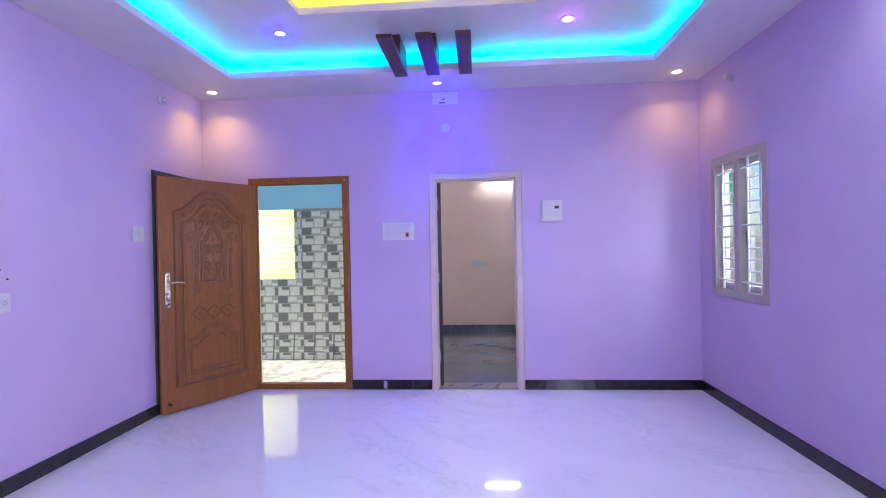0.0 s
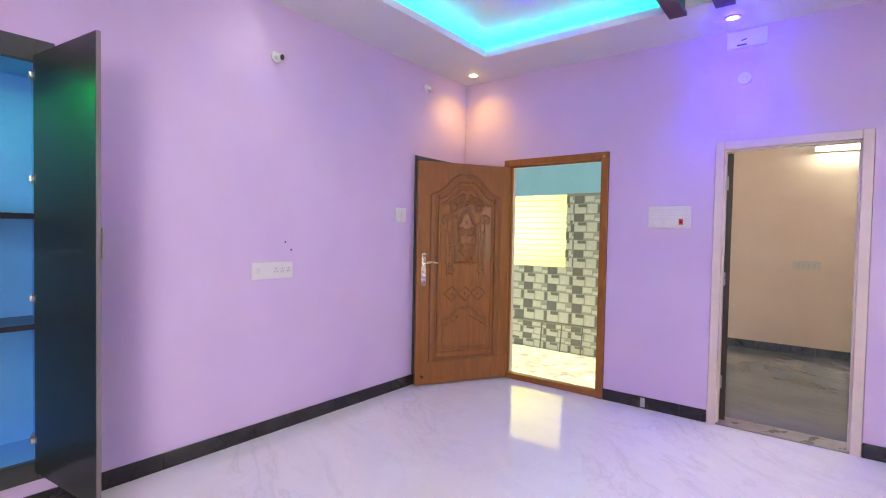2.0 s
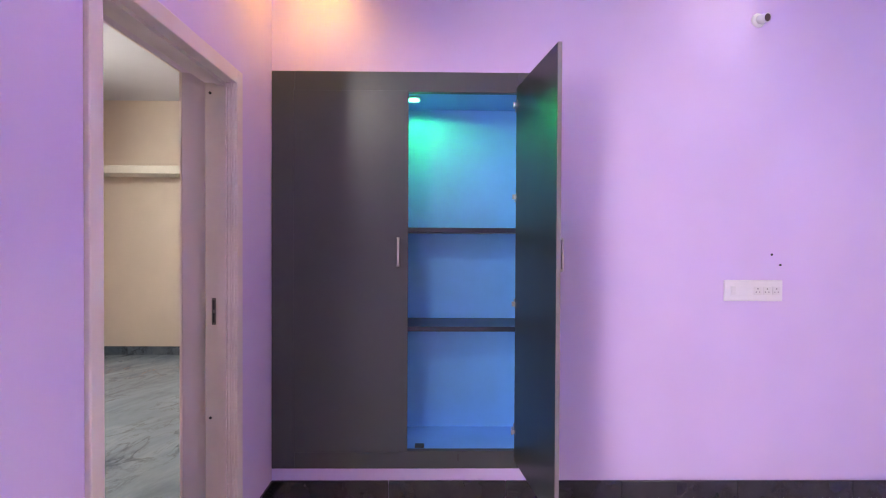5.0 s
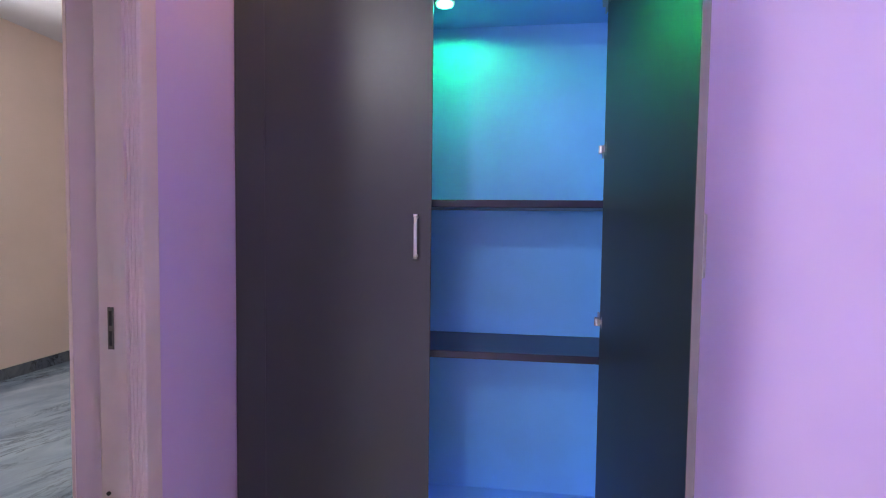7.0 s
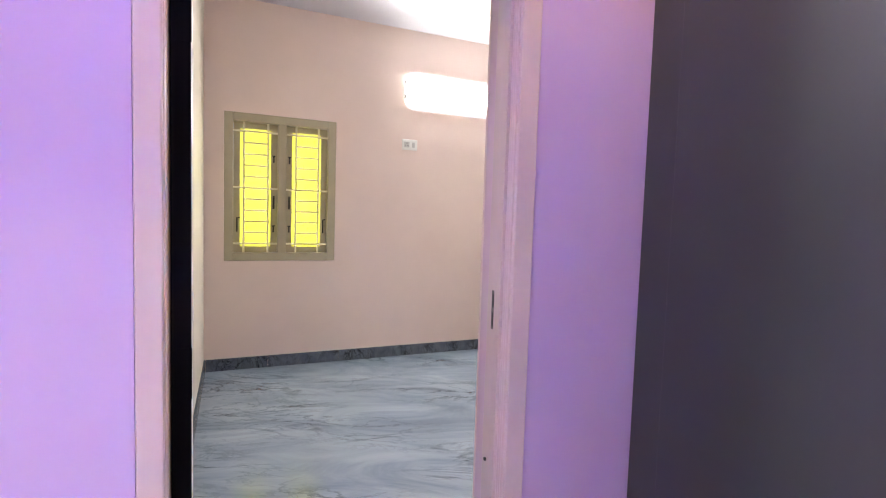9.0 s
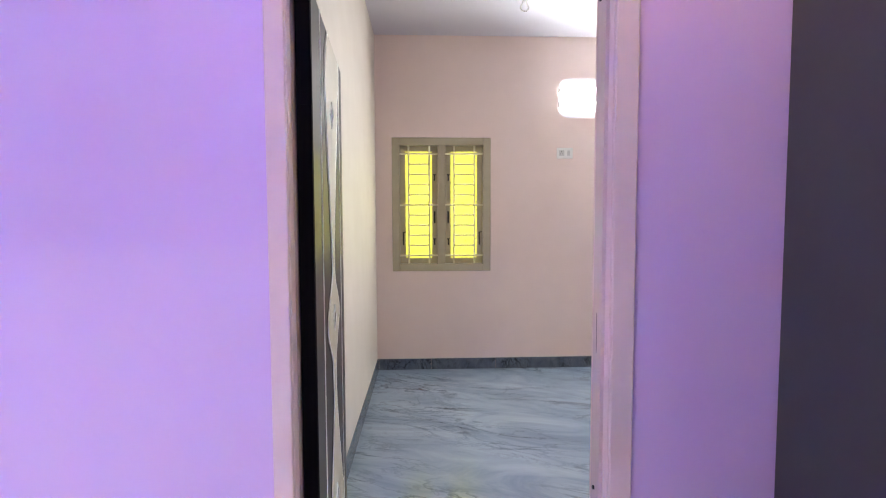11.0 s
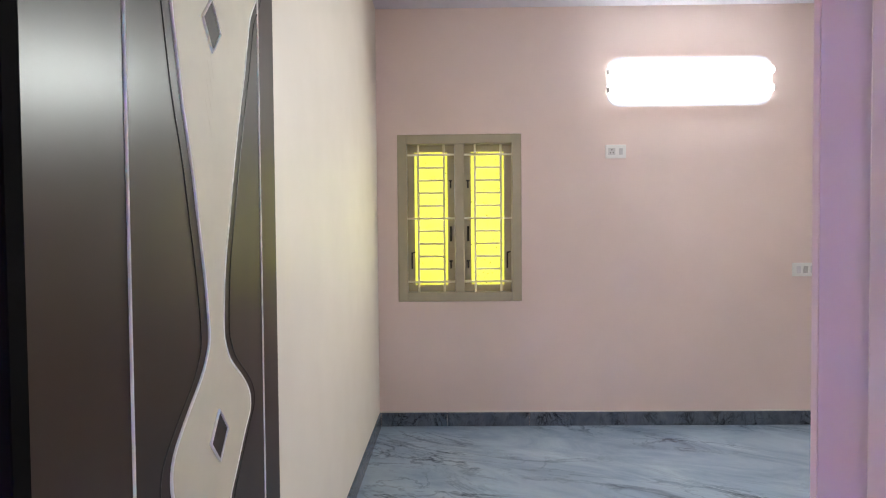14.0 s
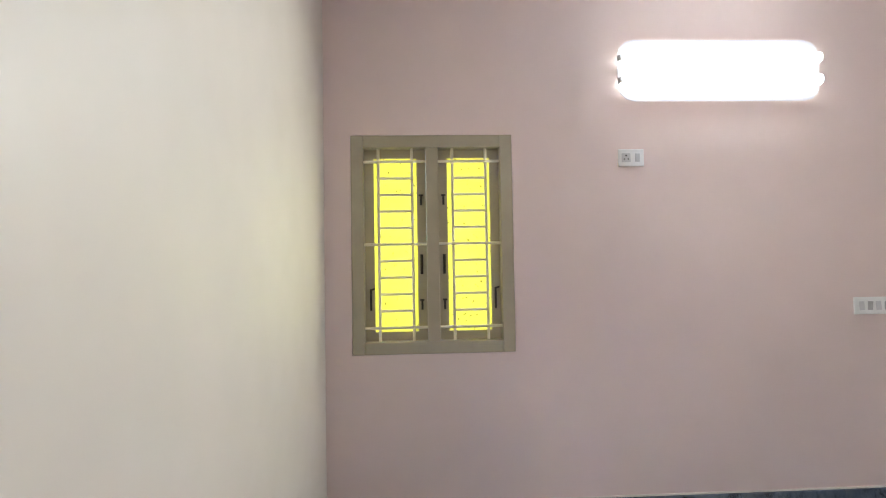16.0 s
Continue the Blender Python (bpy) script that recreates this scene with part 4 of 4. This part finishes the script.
for bx0, bx1 in ((-0.683, -0.572), (-0.404, -0.291), (-0.124, -0.015)):
    beam = thing("ceiling_beam", pose((bx0 + bx1) / 2, 3.38, 2.868), "short dark brown wooden beam under the ceiling tray", "beam", "three ceiling beams")
    h = (bx1 - bx0) / 2
    part("beam_blade", soft_box((-h, 0, 0), (h, 0.812, 0.0265), 0.004), BEAM_WOOD, beam)
    part("beam_body", soft_box((-h, 0.40, 0.027), (h, 0.752, ZT - 2.8685), 0.004), BEAM_WOOD, beam)



# ---------------------------------------------------------------- wall plates (local: x along the wall, z up, -y towards the room)
def plate(name, m, w, h, label, category, group="", plastic=PLASTIC):
    ob = thing(name, m, label, category, group)
    part("face_plate", soft_box((-w / 2, -0.010, -h / 2), (w / 2, -0.0005, h / 2), 0.004), plastic, ob)
    return ob


def rocker(ob, x, z, w=0.022, h=0.042, mat_=None, tilt=4):
    bm = soft_box((-w / 2, -0.004, -h / 2), (w / 2, 0.001, h / 2), 0.0012, 1)
    r = part("rocker", bm, mat_ or PLASTIC_GREY, ob)
    r.matrix_local = pose(x, -0.0105, z, tilt)
    return r


def socket_holes(ob, x, z, s=1.0):
    body = part("socket", soft_box((x - 0.021 * s, -0.0125, z - 0.021 * s), (x + 0.021 * s, -0.0095, z + 0.021 * s), 0.001, 1), PLASTIC_GREY, ob)
    for dx, dz, r in ((0, 0.010, 0.0042), (-0.009, -0.007, 0.0034), (0.009, -0.007, 0.0034)):
        part("pin_hole", rod(bmesh.new(), (x + dx * s, -0.0128, z + dz * s), (x + dx * s, -0.0110, z + dz * s), r * s, 8), SLOT_DARK if s > 1 else HOLE_GREY, body)


NORTH, WEST, SOUTH, EAST = (lambda x, z: pose(x, YN, z)), (lambda y, z: pose(XW, y, z, 0, 0, 90)), (lambda x, z: pose(x, BY0, z, 0, 0, 180)), (lambda y, z: pose(XE, y, z, 0, 0, -90))

sb = plate("switchboard", NORTH(-0.7625, 1.544), 0.312, 0.172, "white wall switchboard with two rows of rockers", "switchboard")
for r in (0.036, -0.036):
    part("switch_row", soft_box((-0.135, -0.0125, r - 0.028), (0.135, -0.0095, r + 0.028), 0.001, 1), PLASTIC_GREY, sb)
    for i in range(11):
        if (r, i) in ((-0.036, 8), (-0.036, 9)):
            continue
        rocker(sb, -0.122 + i * 0.0244, r, 0.022, 0.046, PLASTIC, 4 if i % 3 else -4)
rocker(sb, 0.0855, -0.036, 0.030, 0.046, INDICATOR)
part("indicator_cap", soft_box((0.077, -0.018, -0.048), (0.094, -0.0145, -0.030), 0.001, 1), SLOT_DARK, sb)

sb = plate("socket_plate", WEST(2.4865, 1.1105), 0.313, 0.113, "white wall plate with a switch row and three sockets", "socket plate")
part("blank_row", soft_box((-0.125, -0.0125, -0.026), (-0.005, -0.0095, 0.026), 0.001, 1), PLASTIC, sb)
rocker(sb, -0.108, 0, 0.024, 0.044, PLASTIC_GREY)
for i in range(3):
    socket_holes(sb, 0.022 + i * 0.05, 0, 1.0)

sb = plate("switch_plate", WEST(3.745, 1.537), 0.135, 0.125, "small white wall plate beside the open main door", "switch plate")
for dx in (-0.018, 0.018):
    rocker(sb, dx, 0, 0.03, 0.05, PLASTIC)

ac = plate("cable_plate", NORTH(-0.283, 2.8145), 0.25, 0.122, "white junction plate with a cut cable end under the ceiling", "junction plate")
part("cable_end", rod(bmesh.new(), (0.0, -0.008, 0.0), (-0.03, -0.03, -0.015), 0.004, 8), BLACK_METAL, ac)
part("cable_slot", soft_box((-0.06, -0.0125, -0.045), (0.0, -0.0095, -0.034), 0.001, 1), SLOT_DARK, ac)

fan = thing("fan_plate", NORTH(-0.288, 2.533), "round white wall outlet plate with two slots", "wall outlet")
part("face_plate", rod(bmesh.new(), (0, -0.0005, 0), (0, -0.012, 0), 0.042, 28), PLASTIC, fan)
for dx in (-0.014, 0.014):
    part("slot", soft_box((dx - 0.004, -0.0135, -0.02), (dx + 0.004, -0.0115, 0.02), 0.001, 1), PLASTIC_GREY, fan)

db = thing("distribution_box", NORTH(0.709, 1.7075), "white electrical distribution box with a dark window", "distribution box")
part("body", soft_box((-0.095, -0.045, -0.101), (0.095, -0.0005, 0.101), 0.006), PLASTIC, db)
part("lid", soft_box((-0.088, -0.050, -0.094), (0.088, -0.0455, 0.094), 0.003), PLASTIC, db)
part("meter_window", soft_box((0.025, -0.052, 0.018), (0.066, -0.0495, 0.045), 0.001, 1), SLOT_DARK, db, "dark meter window")
part("lid_catch", soft_box((0.045, -0.053, -0.062), (0.06, -0.0495, -0.055), 0.001, 1), PLASTIC_GREY, db)


def bulb_holder(m, label, mouth=True):
    ob = thing("bulb_holder", m, label, "bulb holder", "empty wall bulb holders")
    part("rose", rod(bmesh.new(), (0, -0.0005, 0), (0, -0.014, 0), 0.038, 24, 0.03), PLASTIC, ob, "", True)
    part("cup", rod(bmesh.new(), (0, -0.012, 0), (0.012, -0.055, -0.008), 0.024, 20), PLASTIC, ob, "", True)
    if mouth:
        part("mouth", rod(bmesh.new(), (0.0118, -0.0545, -0.0079), (0.0123, -0.0562, -0.0082), 0.019, 18), plain("holder_brown", (0.06, 0.04, 0.035), 0.5), ob, "dark empty socket mouth")
    return ob


bulb_holder(WEST(2.50, 2.542), "white empty bulb holder on the lavender wall")
bulb_holder(WEST(4.073, 2.72), "white empty bulb holder near the ceiling corner", False)
bulb_holder(EAST(4.085, 2.72), "white empty bulb holder above the barred window", False)
bulb_holder(WEST(0.66, 2.72), "white empty bulb holder above the cupboard", False)
for y, z in ((2.588, 1.302), (2.634, 1.247)):
    h = thing("wall_plug", WEST(y, z), "small dark screw plug in the lavender wall", "wall plug", "two screw plugs")
    part("plug", rod(bmesh.new(), (0, 0.002, 0), (0, -0.003, 0), 0.0065, 10), SLOT_DARK, h)


# ---------------------------------------------------------------- bedrooms
def tube_light(m, length, label, rows=(-1, 1), gap=0.145, glowing=TUBE):
    """Tube batten; local: x along the wall, -y towards the room."""
    ob = thing("tube_light", m, label, "tube light", "twin tube lights")
    part("batten", soft_box((-length / 2 + 0.02, -0.035, -0.035), (length / 2 - 0.02, -0.0005, 0.035), 0.006), PLASTIC, ob)
    # added plate: keeps tube light off the wall and fills out the glare
    bm, h, e = bmesh.new(), 0.03 + gap, min(0.10, 0.018 + gap * 0.5)
    rim = [(sx * (length / 2 - 0.01 - e + e * math.cos(a)), sz * (h - e + e * math.sin(a))) for sx, sz, arc in ((1, 1, (0, 1, 2, 3)), (-1, 1, (3, 2, 1, 0)), (-1, -1, (0, 1, 2, 3)), (1, -1, (3, 2, 1, 0))) for a in [k * math.pi / 6 for k in arc]]
    front, back = [[bm.verts.new((x, y, z)) for x, z in rim] for y in (-0.040, -0.0355)]
    bm.faces.new(front)
    bm.faces.new(back[::-1])
    for i in range(len(rim)):
        bm.faces.new([front[i], back[i], back[(i + 1) % len(rim)], front[(i + 1) % len(rim)]])
    part("glare_plate", bm, CEILING, ob, "white plate added behind the tubes for their glare")
    for s in rows:
        part("tube", rod(bmesh.new(), (-length / 2 + 0.03, -0.062, s * 0.062), (length / 2 - 0.03, -0.062, s * 0.062), 0.030 if len(rows) > 1 else 0.023, 16), glowing, ob, "glowing tube", True)
        for e in (-1, 1):
            x = e * (length / 2 - 0.018)
            part("end_cap", soft_box((x - 0.012, -0.080, s * 0.062 - 0.018), (x + 0.008, -0.041, s * 0.062 + 0.018), 0.005), PLASTIC, ob)
    return ob


tube_light(SOUTH(-3.578, 2.476), 1.19, "bright twin tube light on the pink wall")
tube_light(pose(0.66, 7.95, 2.47), 1.21, "bright single tube light on the pale pink wall", (0,), 0.0, TUBE_BACK)

sb = plate("socket_plate", SOUTH(-3.068, 1.989), 0.148, 0.098, "small white socket plate below the tube light", "socket plate", "", WHITE_PLASTIC)
socket_holes(sb, -0.03, 0, 1.2)
rocker(sb, 0.035, 0, 0.026, 0.046)
sb = plate("switchboard", SOUTH(-4.455, 1.127), 0.235, 0.098, "white switch plate on the pink wall", "switchboard", "", WHITE_PLASTIC)
for i in range(4):
    rocker(sb, -0.075 + i * 0.05, 0, 0.03, 0.05, PLASTIC_SHADE if i % 2 else PLASTIC, 6 if i % 2 else -6)
sb = plate("switchboard", pose(0.03, 7.95, 1.085), 0.27, 0.105, "white switch plate on the pale pink wall", "switchboard")
for i in range(4):
    rocker(sb, -0.075 + i * 0.05, 0, 0.03, 0.05)

loft = thing("loft_shelf", pose(BX0, BY0, 2.118), "cream painted concrete loft shelf along the bedroom wall", "loft shelf")
part("slab", soft_box((0.0005, 0.0005, 0), (0.345, YB - BY0 - 0.001, 0.09), 0.006), CREAM_WALL, loft)
hook = thing("ceiling_hook", pose(-2.53, -2.50, BZ), "bent metal fan hook in the bedroom ceiling", "ceiling hook")
bm = bmesh.new()
pts = [(0.03 * math.sin(a), 0, -0.075 + 0.03 * math.cos(a)) for a in np.linspace(0.5, 5.8, 12)]
for p, q in zip(pts, pts[1:]):
    rod(bm, p, q, 0.005, 6)
rod(bm, pts[0], (0.012, 0, 0.0), 0.005, 6)
rod(bm, pts[-1], (-0.012, 0, 0.0), 0.005, 6)
part("ring", bm, STEEL, hook)
rose = thing("ceiling_rose", pose(-3.9, -1.86, BZ), "round white ceiling outlet", "ceiling rose")
part("cover", rod(bmesh.new(), (0, 0, -0.0005), (0, 0, -0.022), 0.05, 24, 0.04), PLASTIC, rose, "", True)

# ---------------------------------------------------------------- outdoors
bm = slab(bmesh.new(), "z", -0.62, -0.46, (-400, 400), (-400, 400), ((BX0 - 0.1, 2.5, -3.55, 8.05),))
setting("ground", bm, EARTH, "dry bare ground round the house")
setting("pavement", slab(bmesh.new(), "z", -0.58, -0.43, (-9.0, -1.152), (YN + 0.221, 7.80)), CEMENT, "rough cement passage outside the door, sun dapple put into its colour")
YT = 7.82
court = slab(bmesh.new(), "y", YT, YT + 0.15, (-9.0, -1.152), (-0.6, 2.05), ((-5.6, -3.0, 0.885, 2.06),))
setting("wall_compound", court, TILE_JOINT, "boundary wall faced with grey patchwork tiles")
yard = bpy.data.objects["wall_compound"]

ribbed = thing("ribbed_sheet", pose(-4.3, YT + 0.04, 0.885), "translucent yellow ribbed sheet in the boundary wall, lit by a lamp behind", "plastic sheet")
for i in range(13):
    part("slat", soft_box((-1.3, 0.0, i * 0.0895), (1.3, 0.006, i * 0.0895 + 0.083), 0.001, 1), YELLOW_SHEET, ribbed)
    if i:
        part("rib", rod(bmesh.new(), (-1.3, 0.002, i * 0.0895 - 0.0035), (1.3, 0.002, i * 0.0895 - 0.0035), 0.0045, 6), plain("sheet_rib_yellow", (0.84, 0.78, 0.42), 0.5), ribbed)

nb = thing("neighbour_house", pose(-6, 11.5, -0.46), "light blue painted house beyond the boundary wall", "house")
part("wall", soft_box((-5, 0, 0), (4.6, 5, 6.4), 0), SKY_PAINT, nb)
part("roof", soft_box((-5.1, -0.3, 6.401), (4.7, 5.1, 6.55), 0.01, 1), HOUSE_PAINT, nb)
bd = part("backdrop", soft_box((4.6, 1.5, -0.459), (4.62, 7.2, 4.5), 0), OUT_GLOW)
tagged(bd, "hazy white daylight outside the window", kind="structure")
tarp = thing("tarpaulin", pose(3.1, 5.95, -0.46), "green sheet hanging outside the window", "tarpaulin")
bm = bmesh.new()
grid = [[bm.verts.new((0.03 * math.sin(j * 1.3), 0.9 * j / 10, 2.27 + 0.55 * k / 4)) for j in range(11)] for k in range(5)]
for k in range(4):
    for j in range(10):
        bm.faces.new([grid[k][j], grid[k][j + 1], grid[k + 1][j + 1], grid[k + 1][j]])
cloth = part("sheet", bm, OUT_GREEN, tarp, "", True)
for y in (0.0, 0.9):
    part("pole", rod(bmesh.new(), (0.0, y, 0), (0.0, y, 2.82), 0.02, 8), STEEL, tarp)

# patchwork tiles, one object a tile, with a thin ledge low on the wall
part("ledge", soft_box((-6.7, YT - 0.035, -0.012), (-1.153, YT - 0.0005, 0.012), 0.003, 1), TILE_JOINT, yard)
for x in (-3.38, -3.04, -2.70, -2.38):
    part("ledge_post", rod(bmesh.new(), (x, YT - 0.05, -0.43), (x + 0.02, YT - 0.03, -0.013), 0.011, 6), TILE_DARK, yard, "thin dark post under the ledge")
TILE_W, TILE_H = 0.42, 0.278


def tile_mesh(kind):
    rects = [(0, 0, 1, 1, 1), (0.0, 0.57, 0.37, 1.0, 2), (0.41, 0.66, 0.75, 0.96, 0), (0.77, 0.60, 0.99, 0.78, 0), (0.02, 0.03, 0.46, 0.36, 0), (0.02, 0.37, 0.15, 0.54, 0),
             (0.16, 0.37, 0.46, 0.53, 2), (0.50, 0.03, 0.87, 0.53, 0), (0.89, 0.05, 0.99, 0.50, 2), (0.79, 0.82, 0.97, 0.97, 1)]
    me = bpy.data.meshes.new("tile")
    bm = bmesh.new()
    for i, (u0, w0, u1, w1, tone) in enumerate(rects):
        if kind:
            u0, w0, u1, w1 = 1 - u1, 1 - w1, 1 - u0, 1 - w0
        out = (0.006, 0.014, 0.012, 0.009, 0.012, 0.010, 0.008, 0.016, 0.008, 0.010)[i]
        k = len(bm.faces)
        quad_box(bm, (u0 * TILE_W + 0.001, -out, w0 * TILE_H + 0.001), (u1 * TILE_W - 0.001, 0, w1 * TILE_H - 0.001))
        bm.faces.ensure_lookup_table()
        for f in bm.faces[k:]:
            f.material_index = tone
    bmesh.ops.recalc_face_normals(bm, faces=bm.faces[:])
    bm.to_mesh(me)
    bm.free()
    for mt in (TILE_PALE, TILE_MID, TILE_DARK):
        me.materials.append(mt)
    return me


KINDS = [tile_mesh(k) for k in range(2)]
pick = random.Random(4)
for r in range(9):
    z_low, z_high = max(-0.491 + r * TILE_H, -0.43), min(-0.491 + (r + 1) * TILE_H, 2.05)
    if r == 1:
        z_high = -0.014
    if r == 2:
        z_low = 0.014
    for c in range(13):
        x_low, x_high = -1.613 - c * TILE_W, min(-1.193 - c * TILE_W, -1.154)
        if z_high > 0.93 and x_low < -3.0:
            x_low = -3.0
        if x_high - x_low < 0.05:
            continue
        t_ob = new("tile", KINDS[pick.random() > 0.9])
        t_ob.parent = yard
        t_ob.location = (x_low, YT - 0.0005, z_low)
        t_ob.scale = ((x_high - x_low) / TILE_W, 1, (z_high - z_low) / TILE_H)
